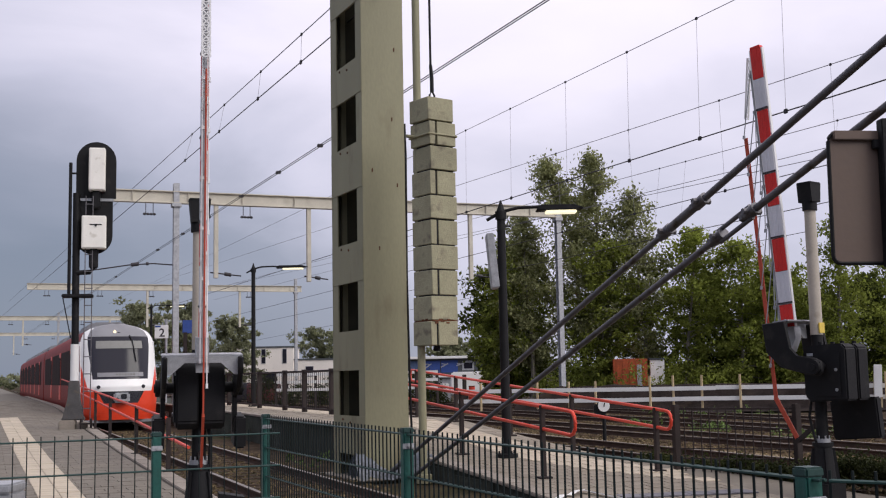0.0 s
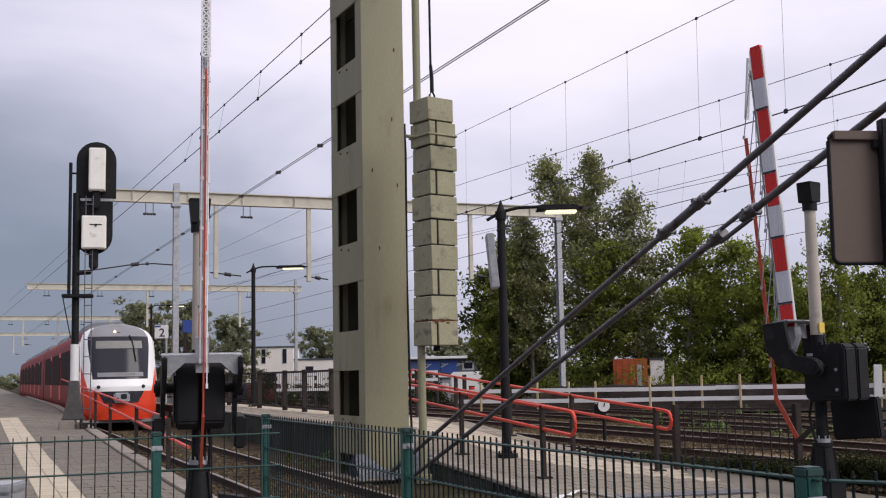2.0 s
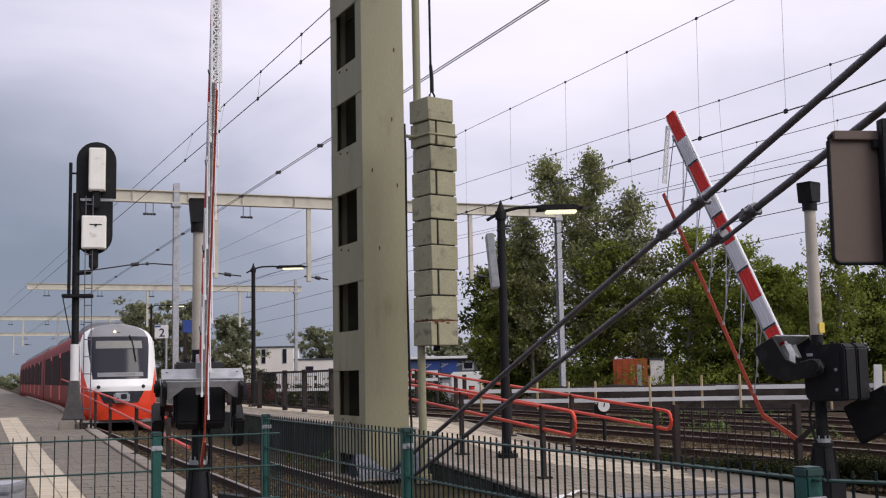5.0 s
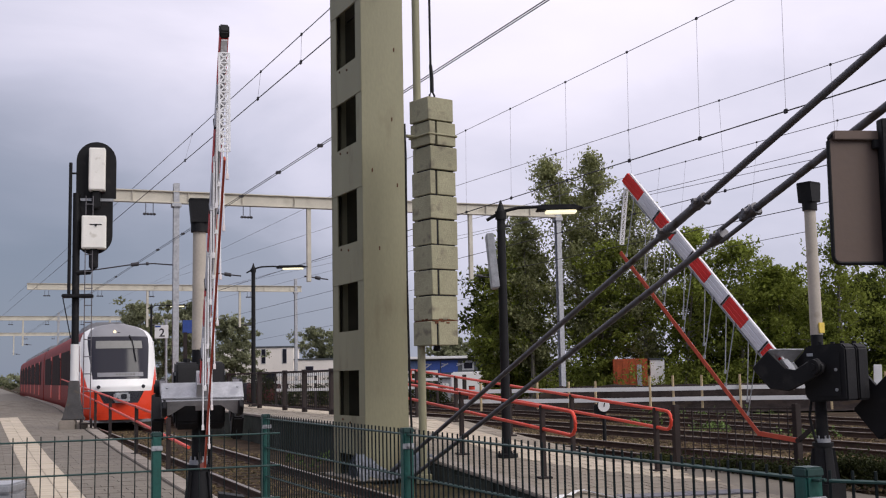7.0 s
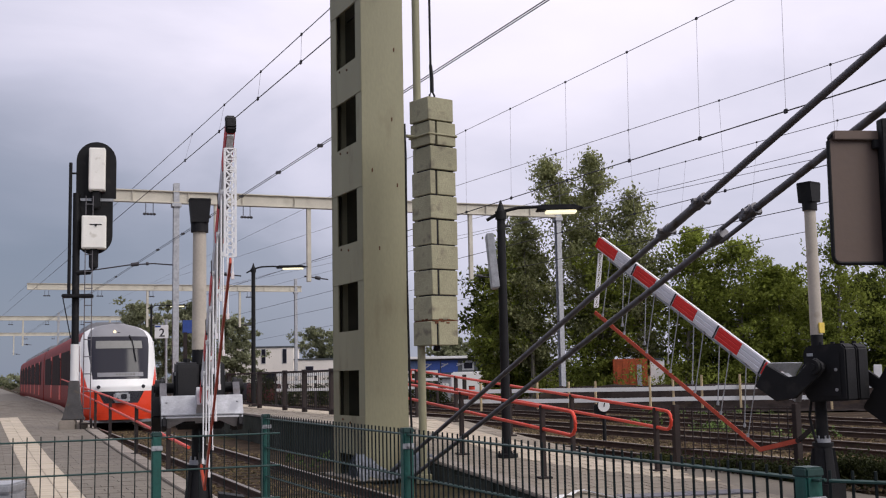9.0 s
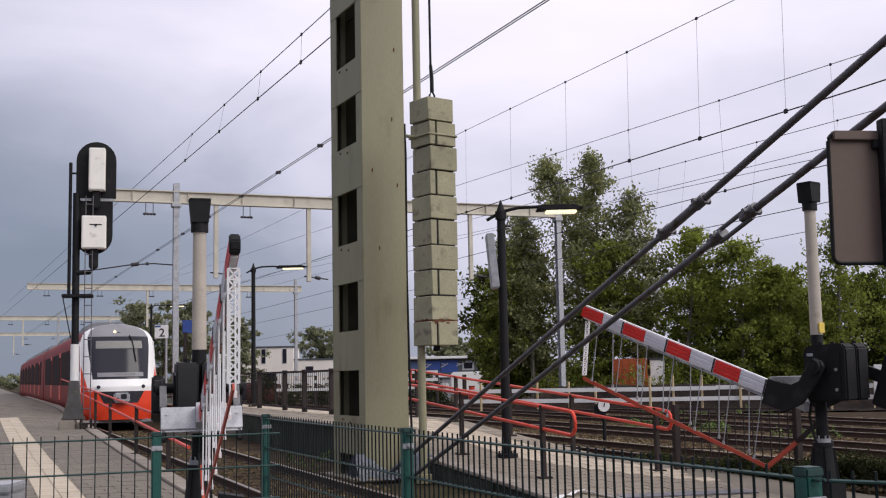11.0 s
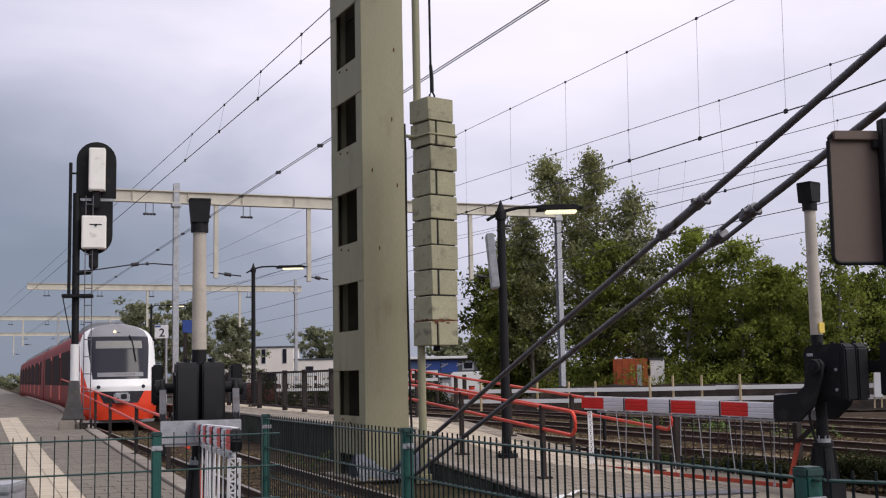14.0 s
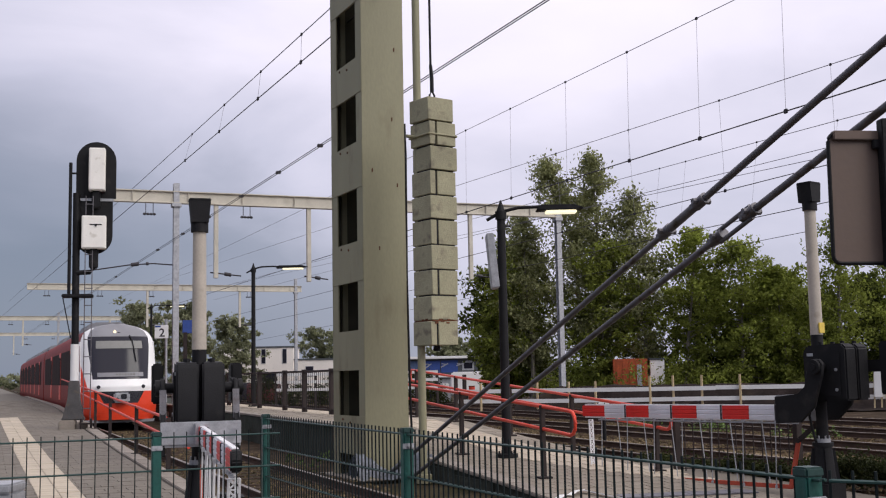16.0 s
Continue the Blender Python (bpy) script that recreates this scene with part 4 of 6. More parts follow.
def droppers(upper, lower, ys):
    for y in ys:
        bm = bmesh.new()
        a, b = upper(y), lower(y)
        rod(bm, a, b, 0.0045, seg=5)
        dropper = part("dropper_wire", bm, M["dropper"])
        tagged(dropper, "thin pale dropper wire between overhead wires", "wire", "dropper wires")
        for p, h in ((b, 0.10), (a, 0.07)):
            bm = bmesh.new()
            box(bm, p, (0.04, h, h * 0.9), None, 0.008)
            part("clamp", bm, M["wire"], dropper)


CONTACT, CARRIER = "black overhead contact wire", "thin grey overhead carrier wire"
wa = line_wire((6.32, 21.59, 9.09), (5.49, 48, 9.59), 0.013, M["wire"], CARRIER)
wb = line_wire((6.33, 21.61, 8.50), (5.07, 48, 8.50), 0.015, M["wire"], CONTACT)
droppers(wa, wb, (23.5, 27.0, 31.0, 35.5))
wc = line_wire((8.07, 15.44, 7.5), (6.47, 72, 7.5), 0.012, M["wire"], CONTACT)
wc2 = line_wire((8.20, 15.44, 7.55), (6.60, 72, 7.5), 0.012, M["wire"], CONTACT)
for y in (27.5, 31.5, 36.0, 41.0, 46.0, 52.0, 58.0, 66.0):
    bm = bmesh.new()
    box(bm, (wc(y) + wc2(y)) / 2, (0.14, 0.10, 0.08), None, 0.01)
    tagged(part("wire_clamp", bm, M["wire"]), "small dark clamp joining two contact wires", "clamp", "wire clamps")
wd = line_wire((14.59, 19.26, 9.44), (14.46, 48, 9.84), 0.010, M["wire_pale"], CARRIER)
wf = line_wire((14.55, 15.06, 6.64), (14.5, 30.0, 6.86), 0.016, M["wire"], CONTACT)
droppers(wd, wf, (17.75, 20.65, 23.6, 26.8, 30.3, 33.7))
we = line_wire((19.5, 20.12, 9.12), (19.3, 40.52, 9.80), 0.012, M["wire_pale"], CARRIER)
wh = line_wire((19.5, 22.4, 6.69), (19.5, 30.0, 6.72), 0.014, M["wire"], CONTACT)
droppers(we, wh, (22.0, 26.6, 31.5, 36.5))
wg = line_wire((24.5, 25.4, 9.23), (24.5, 41.4, 9.66), 0.013, M["wire_pale"], CARRIER)
w7 = line_wire((24.1, 27.6, 6.72), (24.1, 36.3, 6.74), 0.016, M["wire"], CONTACT)
droppers(wg, w7, (27.5, 31.5, 35.8, 37.6))
wi = line_wire((27.0, 31.9, 9.25), (27.0, 42.3, 9.48), 0.014, M["wire_pale"], CARRIER)
wi2 = line_wire((27.0, 32.5, 8.98), (27.0, 42.3, 9.35), 0.014, M["wire_pale"], CARRIER)
w8 = line_wire((28.6, 34.9, 6.72), (28.6, 39.7, 6.68), 0.014, M["wire"], CONTACT)


# ---- the railcar ----
TRAIN_X = 4.48
PROFILE = [(0.30, 1.22), (0.45, 1.30), (1.0, 1.33), (2.3, 1.33), (2.9, 1.32), (3.25, 1.27), (3.5, 1.10), (3.66, 0.80), (3.75, 0.42), (3.78, 0.0)]


def half_width(z):
    for (z0, w0), (z1, w1) in zip(PROFILE, PROFILE[1:]):
        if z <= z1:
            return w0 + (w1 - w0) * max(0.0, (z - z0) / (z1 - z0))
    return 0.0


def nose(u, z):
    """A place on the rounded, raked nose: u from side to side, z up."""
    rake = 0.10 * max(0.0, 0.8 - z) + 0.52 * max(0.0, z - 1.45) + 0.8 * max(0.0, z - 3.2) ** 1.3
    return Vector((u * half_width(z), 0.55 * abs(u) ** 5 + 0.22 * u * u + rake, z))


def patch(us, zs, out=0.0, thick=0.03):
    """A curved panel of the nose between sides us(z) and heights zs."""
    bm = bmesh.new()
    nu, nz = 14, 14
    grids = []
    for depth in (0.0, thick):
        grids.append([[bm.verts.new(nose(us[0](z) + (us[1](z) - us[0](z)) * i / nu, z) + Vector((0, depth - out, 0)))
                       for i in range(nu + 1)] for z in [zs[0] + (zs[1] - zs[0]) * j / nz for j in range(nz + 1)]])
    f, b = grids
    for j in range(nz):
        for i in range(nu):
            bm.faces.new((f[j][i], f[j][i + 1], f[j + 1][i + 1], f[j + 1][i]))
            bm.faces.new((b[j][i], b[j + 1][i], b[j + 1][i + 1], b[j][i + 1]))
    for j in range(nz):
        for i in (0, nu):
            bm.faces.new((f[j][i], f[j + 1][i], b[j + 1][i], b[j][i]))
    for i in range(nu):
        for j in (0, nz):
            bm.faces.new((f[j][i], f[j][i + 1], b[j][i + 1], b[j][i]))
    return bm


def railcar():
    t = thing("railcar", "red and white diesel railcar with a dark raked windscreen", "train", pose(TRAIN_X, 41.8, 0))
    const = lambda v: (lambda z: v)
    screen = lambda z: 0.72 + 0.12 * (z - 1.7) / 1.5
    # the white of the nose is cut off by red at its lower corners
    flank = lambda z: min(1.0, 0.82 + 0.18 * (z - 1.28) / 1.0)
    part("white_nose_band", patch((lambda z: -flank(z), flank), (1.28, 1.71)), M["train_white"], t, "white nose band")
    for s in (-1, 1):
        part("white_corner", patch((lambda z: s * screen(z), lambda z: s * flank(z)), (1.71, 3.60)), M["train_white"], t, "white corner pillar")
        part("grey_corner", patch((lambda z: s * screen(z), const(s * 1.0)), (3.60, 3.72)), M["train_grey"], t)
        part("red_corner", patch((lambda z: s * (0.44 + 0.40 * max(0.0, z - 0.86)), const(s * 1.0)), (0.52, 1.28)), M["train_front_red"], t, "bright red lower corner")
        part("red_flank", patch((lambda z: s * flank(z), const(s * 1.0)), (1.28, 2.27)), M["train_front_red"], t, "red wedge beside the white nose")
        # marker lamp
        bm = bmesh.new()
        p = nose(s * 0.58, 1.44)
        rod(bm, p + Vector((0, -0.03, 0)), p + Vector((0, 0.03, 0)), 0.065, seg=14)
        part("marker_lamp", bm, M["train_dark"], t, "dark round marker lamp")
    part("windscreen", patch((lambda z: -screen(z), screen), (1.71, 3.26), -0.012), M["window"], t, "dark raked windscreen")
    part("brow", patch((lambda z: -screen(z), screen), (3.26, 3.76)), M["train_grey"], t, "grey roof brow")
    part("dark_panel", patch((lambda z: -0.44 - 0.40 * (z - 0.86), lambda z: 0.44 + 0.40 * (z - 0.86)), (0.86, 1.28), -0.03), M["train_dark"], t, "dark coupler recess")
    part("red_valance", patch((const(-1), const(1)), (0.28, 0.52), -0.01), M["train_front_red"], t, "red lower valance")
    part("valance_strip", patch((const(-0.44), const(0.44)), (0.52, 0.86), -0.006), M["train_front_red"], t)
    for s in (-1, 1):
        bm = bmesh.new()
        slab(bm, [(0.62, 1.25), (0.95, 1.25), (2.55, 3.1), (1.55, 3.1)], "x", s * 1.33, s * 1.342)
        for v in bm.verts:
            if v.co.z > 2.5:
                v.co.x -= s * 0.03
        part("white_side_panel", bm, M["train_white"], t, "white side panel")
    # sun blind, sill and destination board behind the glass edge
    for name, u, z0, z1, m, lab in (("sun_blind", 0.62, 2.82, 3.10, "blind", "pale sun blind"), ("sill_panel", 0.60, 1.80, 1.95, "train_grey", "")):
        part(name, patch((const(-u), const(u)), (z0, z1), 0.004, 0.01), M[m], t, lab)
    # destination board: plain bars
    for k in range(7):
        bm = bmesh.new()
        p = nose(-0.1 + k * 0.075, 1.875)
        box(bm, p + Vector((0, -0.012, 0)), (0.06, 0.01, 0.07))
        part("destination_bar", bm, M["blind"], t)
    bm = bmesh.new()
    a, b = nose(0.42, 2.35) + Vector((0, -0.04, 0)), nose(0.36, 3.05) + Vector((0, -0.04, 0))
    rod(bm, a, b, 0.018)
    rod(bm, nose(0.30, 3.3) + Vector((0, -0.05, 0)), b, 0.02)
    part("wiper", bm, M["black"], t)
    p = nose(-0.12, 3.44)
    bm = bmesh.new()
    rod(bm, p + Vector((0, -0.06, 0)), p + Vector((0, 0.03, 0)), 0.055, seg=16)
    part("headlight", bm, M["headlight"], t, "lit round top headlight")
    bm = bmesh.new()
    rod(bm, p + Vector((0.14, -0.05, -0.09)), p + Vector((0.14, 0.05, -0.09)), 0.08, seg=16)
    part("horn", bm, M["black"], t)
    # coupler
    bm = bmesh.new()
    box(bm, (0, -0.12, 1.06), (0.54, 0.34, 0.34), None, 0.05)
    part("coupler_head", bm, M["zinc"], t, "grey coupler head")
    bm = bmesh.new()
    box(bm, (0.06, -0.30, 1.10), (0.20, 0.04, 0.18), None, 0.02)
    box(bm, (-0.16, -0.30, 1.02), (0.08, 0.06, 0.10), None, 0.02)
    part("coupler_face", bm, M["train_dark"], t)
    bm = bmesh.new()
    slab(bm, [(-1.15, 0.18), (1.15, 0.18), (1.2, 0.28), (-1.2, 0.28)], "y", 0.25, 0.40)
    part("snow_plough", bm, M["train_grey"], t, "grey rail guard")
    bm = bmesh.new()
    for s in (-1, 1):
        for y in (1.6, 3.6):
            rod(bm, (s * 0.68, y, 0.42), (s * 0.82, y, 0.42), 0.42, seg=24)
    span(bm, (-0.9, 1.0, 0.35), (0.9, 4.4, 0.7), 0.05)
    part("bogie", bm, M["train_dark"], t)
    # coaches
    for y0, y1, first in ((0.0, 28.3, True), (29.0, 78.0, False)):
        bm = bmesh.new()
        rings = []
        section = [(w, z) for z, w in PROFILE] + [(-w, z) for z, w in PROFILE[-2::-1]]
        for y in (y0, y0 + 2.2, y1):
            ring = []
            for x, z in section:
                start = nose(x / max(half_width(z), 0.01) if half_width(z) > 0.01 else 0.0, z).y if first and y == y0 else 0.0
                ring.append(bm.verts.new((x, y + start, z)))
            rings.append(ring)
        n = len(section)
        for a, b in zip(rings, rings[1:]):
            for k in range(n):
                f = bm.faces.new((a[k], a[(k + 1) % n], b[(k + 1) % n], b[k]))
                c = f.calc_center_median()
                f.material_index = 1 if c.z > 3.42 else 0
        bm.faces.new(rings[-1])
        if not first:
            bm.faces.new(rings[0][::-1])
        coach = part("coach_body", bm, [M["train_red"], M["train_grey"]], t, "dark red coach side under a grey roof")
        y = y0 + 3.0
        k = 0
        while y < y1 - 2.4:
            door = k % 4 == 1
            for s in (-1, 1):
                bm = bmesh.new()
                if door:
                    span(bm, (s * 1.335, y, 0.85), (s * 1.345, y + 1.3, 2.95))
                    d = part("door", bm, M["train_front_red"], coach)
                    for q in (0.08, 0.70):
                        bm = bmesh.new()
                        slab(bm, [(s * 1.347, 1.5), (s * 1.352, 1.5), (s * 1.352, 2.75), (s * 1.347, 2.75)], "y", y + q, y + q + 0.5)
                        part("door_window", bm, M["side_glass"], coach)
                else:
                    slab(bm, [(s * 1.320, 1.50), (s * 1.342, 1.50), (s * 1.342, 2.30), (s * 1.332, 2.92), (s * 1.300, 2.92), (s * 1.320, 2.30)], "y", y, y + 1.9)
                    part("window", bm, M["side_glass"], coach)
            y += 1.45 if door else 1.96
            k += 1
        # roof equipment
        y = y0 + 5.0
        while y < y1 - 4:
            bm = bmesh.new()
            slab(bm, [(-0.95, 3.45), (0.95, 3.45), (0.85, 3.82), (0.55, 3.98), (-0.55, 3.98), (-0.85, 3.82)], "y", y, y + 3.4)
            bmesh.ops.bevel(bm, geom=list(bm.edges), offset=0.08, segments=2, affect="EDGES")
            part("roof_unit", bm, M["train_grey"], coach)
            y += 7.5
    bm = bmesh.new()
    span(bm, (-1.15, 28.1, 0.6), (1.15, 29.2, 3.5))
    part("gangway", bm, M["train_dark"], t)


railcar()


# ---- signal, lamps and signs on the platforms ----
def signal_post():
    t = thing("railway_signal", "dark signal head with two white housings on a ladder mast", "signal", pose(2.41, 34.88, 0.52, 0, 0, -8))
    def oval(bm, cx, z0, z1, half, top_round, bottom_round, y0, y1):
        pts = []
        for k in range(13):
            a = math.pi * k / 12
            if top_round:
                pts.append((cx + half * math.cos(a), z1 - half + half * math.sin(a)))
        if not top_round:
            pts += [(cx + half, z1), (cx - half, z1)]
        if bottom_round:
            for k in range(13):
                a = math.pi + math.pi * k / 12
                pts.append((cx + half * math.cos(a), z0 + half + half * math.sin(a)))
        else:
            pts += [(cx - half, z0), (cx + half, z0)]
        slab(bm, pts, "y", y0, y1)
    bm = bmesh.new()
    oval(bm, 0.53, 6.56, 8.28, 0.575, True, False, 0.05, 0.09)
    part("upper_backboard", bm, M["black"], t, "dark round-topped backboard")
    bm = bmesh.new()
    oval(bm, 0.47, 4.88, 6.48, 0.545, False, True, 0.05, 0.09)
    part("lower_backboard", bm, M["black"], t)
    bm = bmesh.new()
    span(bm, (0.02, 0.02, 6.48), (1.05, 0.06, 6.56))
    part("board_seam", bm, M["zinc"], t)
    for x0, x1, z0, z1, name in ((0.33, 0.80, 6.76, 8.04, "upper_housing"), (0.15, 0.84, 5.02, 6.0, "lower_housing")):
        bm = bmesh.new()
        span(bm, (x0, -0.30, z0), (x1, 0.05, z1), 0.02)
        h = part(name, bm, M["signal_white"], t, "white lamp housing")
        bm = bmesh.new()
        span(bm, (x0 + 0.03, -0.315, z0 + 0.03), (x1 - 0.03, -0.30, z1 - 0.03), 0.008)
        part("housing_door", bm, M["signal_white"], h)
    bm = bmesh.new()
    span(bm, (0.38, -0.33, 5.72), (0.72, -0.31, 5.745))
    rod(bm, (0.55, -0.34, 5.70), (0.55, -0.31, 5.70), 0.03)
    part("latch", bm, M["black"], t)
    for x0, x1, z0, z1 in ((0.42, 0.66, 6.25, 6.75), (0.36, 0.62, 4.45, 5.02)):
        bm = bmesh.new()
        span(bm, (x0, -0.2, z0), (x1, 0.05, z1), 0.03)
        part("bracket", bm, M["black"], t)
    bm = bmesh.new()
    tube(bm, [(0.48, -0.08, 4.6), (0.48, -0.08, 4.42), (0.40, -0.08, 4.34), (0.0, -0.05, 4.32)], 0.075)
    part("support_arm", bm, M["black"], t)
    bm = bmesh.new()
    rod(bm, (0, 0, 2.15), (-0.02, 0, 6.7), 0.105, seg=16)
    part("mast", bm, M["black"], t)
    bm = bmesh.new()
    rod(bm, (0, 0, 1.15), (0, 0, 2.22), 0.125, seg=16)
    part("white_mast_band", bm, M["white"], t, "white mast band")
    bm = bmesh.new()
    slab(bm, [(-0.36, 0.02), (0.33, 0.02), (0.22, 0.20), (0.17, 0.60), (0.13, 1.16), (-0.15, 1.16), (-0.18, 0.60), (-0.25, 0.20)], "y", -0.22, 0.22)
    bmesh.ops.bevel(bm, geom=list(bm.edges), offset=0.03, segments=2, affect="EDGES")
    part("mast_base", bm, M["foot_steel"], t, "dark grey flared steel base")
    bm = bmesh.new()
    span(bm, (-0.40, -0.36, -0.7), (0.06, 0.34, 0.03), 0.03)
    span(bm, (0.09, -0.30, -0.7), (0.40, 0.34, -0.04), 0.03)
    part("footing", bm, M["edge"], t, "concrete footing")
    bm = bmesh.new()
    rod(bm, (-0.20, 0, 3.6), (-0.20, 0, 7.62), 0.05)
    rod(bm, (-0.20, 0, 7.3), (0.0, 0, 7.3), 0.03)
    part("side_pole", bm, M["black"], t)
    bm = bmesh.new()
    span(bm, (-0.38, -0.3, 3.58), (0.50, 0.1, 3.68), 0.02)
    flat_bar(bm, (-0.36, -0.1, 3.6), (-0.12, -0.1, 2.4), 0.03, 0.03)
    part("step_platform", bm, M["black"], t)
    for x in (0.26, 0.46):
        bm = bmesh.new()
        rod(bm, (x, -0.2, -0.05), (x, -0.2, 6.6), 0.016, seg=6)
        part("ladder_stile", bm, M["rod"], t)
    for k in range(13):
        bm = bmesh.new()
        rod(bm, (0.24, -0.2, 0.35 + k * 0.5), (0.48, -0.2, 0.35 + k * 0.5), 0.014, seg=6)
        part("ladder_rung", bm, M["rod"], t)
    bm = bmesh.new()
    for x in (0.22, 0.5):
        for y in (-0.45, -0.2):
            span(bm, (x - 0.025, y - 0.025, -0.45), (x + 0.025, y + 0.025, 0.06))
    span(bm, (0.18, -0.5, -0.10), (0.54, -0.15, -0.06))
    part("step_stool", bm, M["dark_post"], t, "dark step under the ladder")


def station_lamp(x, y, z, top, reach, name_label, speaker):
    t = thing("station_lamp", name_label, "lamp", pose(x, y, z, 0, 0, -22), "station lamps")
    bm = bmesh.new()
    rod(bm, (0, 0, 0), (0, 0, top - 0.25), 0.082, 0.072, seg=16)
    rod(bm, (0, 0, top - 0.26), (0, 0, top - 0.12), 0.10, seg=16)
    rod(bm, (0, 0, top - 0.13), (0, 0, top + 0.08), 0.08, 0.01, seg=12)
    part("pole", bm, M["black"], t)
    bm = bmesh.new()
    rod(bm, (0, 0, -0.02), (0, 0, 0.05), 0.19, seg=20)
    for k in range(4):
        a = k * math.pi / 2 + 0.5
        rod(bm, (0.15 * math.cos(a), 0.15 * math.sin(a), 0.04), (0.15 * math.cos(a), 0.15 * math.sin(a), 0.10), 0.02, seg=6)
    part("base_flange", bm, M["black"], t)
    bm = bmesh.new()
    tube(bm, [(-0.25, 0, top - 0.27), (-0.12, 0, top - 0.2), (0, 0, top - 0.13), (0.3, 0, top - 0.06), (0.7, 0, top - 0.05), (reach * 0.65, 0, top - 0.08)], 0.03)
    part("arm", bm, M["black"], t)
    bm = bmesh.new()
    slab(bm, [(reach * 0.45, top - 0.13), (reach * 0.98, top - 0.12), (reach * 1.08, top - 0.09), (reach * 0.95, top - 0.03), (reach * 0.5, top - 0.03)], "y", -0.14, 0.14)
    bmesh.ops.bevel(bm, geom=list(bm.edges), offset=0.015, segments=2, affect="EDGES")
    part("lamp_head", bm, M["black"], t)
    bm = bmesh.new()
    span(bm, (reach * 0.58, -0.11, top - 0.175), (reach * 0.98, 0.11, top - 0.125), 0.012)
    part("diffuser", bm, M["lamp_glow"], t, "lit yellowish diffuser")
    if speaker:
        bm = bmesh.new()
        box(bm, (-0.17, 0, top - 1.0), (0.14, 0.5, 0.95), pose(0, 0, 0, 0, -5, 0), 0.015)
        part("speaker_column", bm, M["zinc"], t, "grey loudspeaker column")
        bm = bmesh.new()
        box(bm, (-0.09, 0, top - 1.0), (0.16, 0.08, 0.10))
        part("speaker_bracket", bm, M["black"], t)


def text_mesh(word, size):
    cu = bpy.data.curves.new("digit", "FONT")
    cu.body, cu.size, cu.extrude, cu.align_x, cu.align_y = word, size, 0.004, "CENTER", "CENTER"
    cu.offset = size * 0.012
    ob = bpy.data.objects.new("digit", cu)
    scene.collection.objects.link(ob)
    bpy.context.view_layer.update()
    me = bpy.data.meshes.new_from_object(ob.evaluated_get(bpy.context.evaluated_depsgraph_get()))
    bpy.data.objects.remove(ob)
    return me


def platform_sign():
    t = thing("platform_sign", "white square platform number sign reading 2 on a post", "sign", pose(7.31, 52.1, 0.63, 0, 0, -12))
    bm = bmesh.new()
    rod(bm, (0.2, 0.05, 0), (0.2, 0.05, 3.75), 0.06)
    part("post", bm, M["zinc"], t)
    bm = bmesh.new()
    span(bm, (-0.30, -0.03, 2.88), (0.30, 0.03, 3.48), 0.01)
    part("panel", bm, M["white"], t)
    me = text_mesh("2", 0.52)
    me.materials.append(M["train_dark"])
    ob = new("digit", me)
    ob.parent = t
    ob.matrix_basis = pose(0.02, -0.036, 3.12, 90, 0, 0)
    bm = bmesh.new()
    span(bm, (-0.28, -0.036, 3.38), (-0.04, -0.03, 3.46))
    part("corner_mark", bm, M["blue"], t, "small blue mark")
    b = thing("blue_sign", "blue station board on a dark post", "sign", pose(9.96, 60.75, 0.63, 0, 0, -12))
    bm = bmesh.new()
    span(bm, (-0.35, -0.04, 3.45), (0.5, 0.04, 4.15), 0.02)
    part("panel", bm, M["blue"], b)
    bm = bmesh.new()
    span(bm, (-0.3, -0.06, 0), (-0.1, 0.06, 3.5), 0.01)
    span(bm, (0.2, -0.06, 0), (0.4, 0.06, 3.5), 0.01)
    part("post", bm, M["dark_post"], b)


signal_post()
station_lamp(8.32, 17.83, 0.23, 4.36, 1.35, "black station lamp with lit diffuser and grey loudspeaker", True)
station_lamp(8.95, 40.57, 0.63, 5.1, 1.85, "black station lamp with a lit diffuser beside the platform fence", False)
station_lamp(10.09, 76.7, 0.63, 6.0, 2.2, "black station lamp far along the island platform", False)
platform_sign()
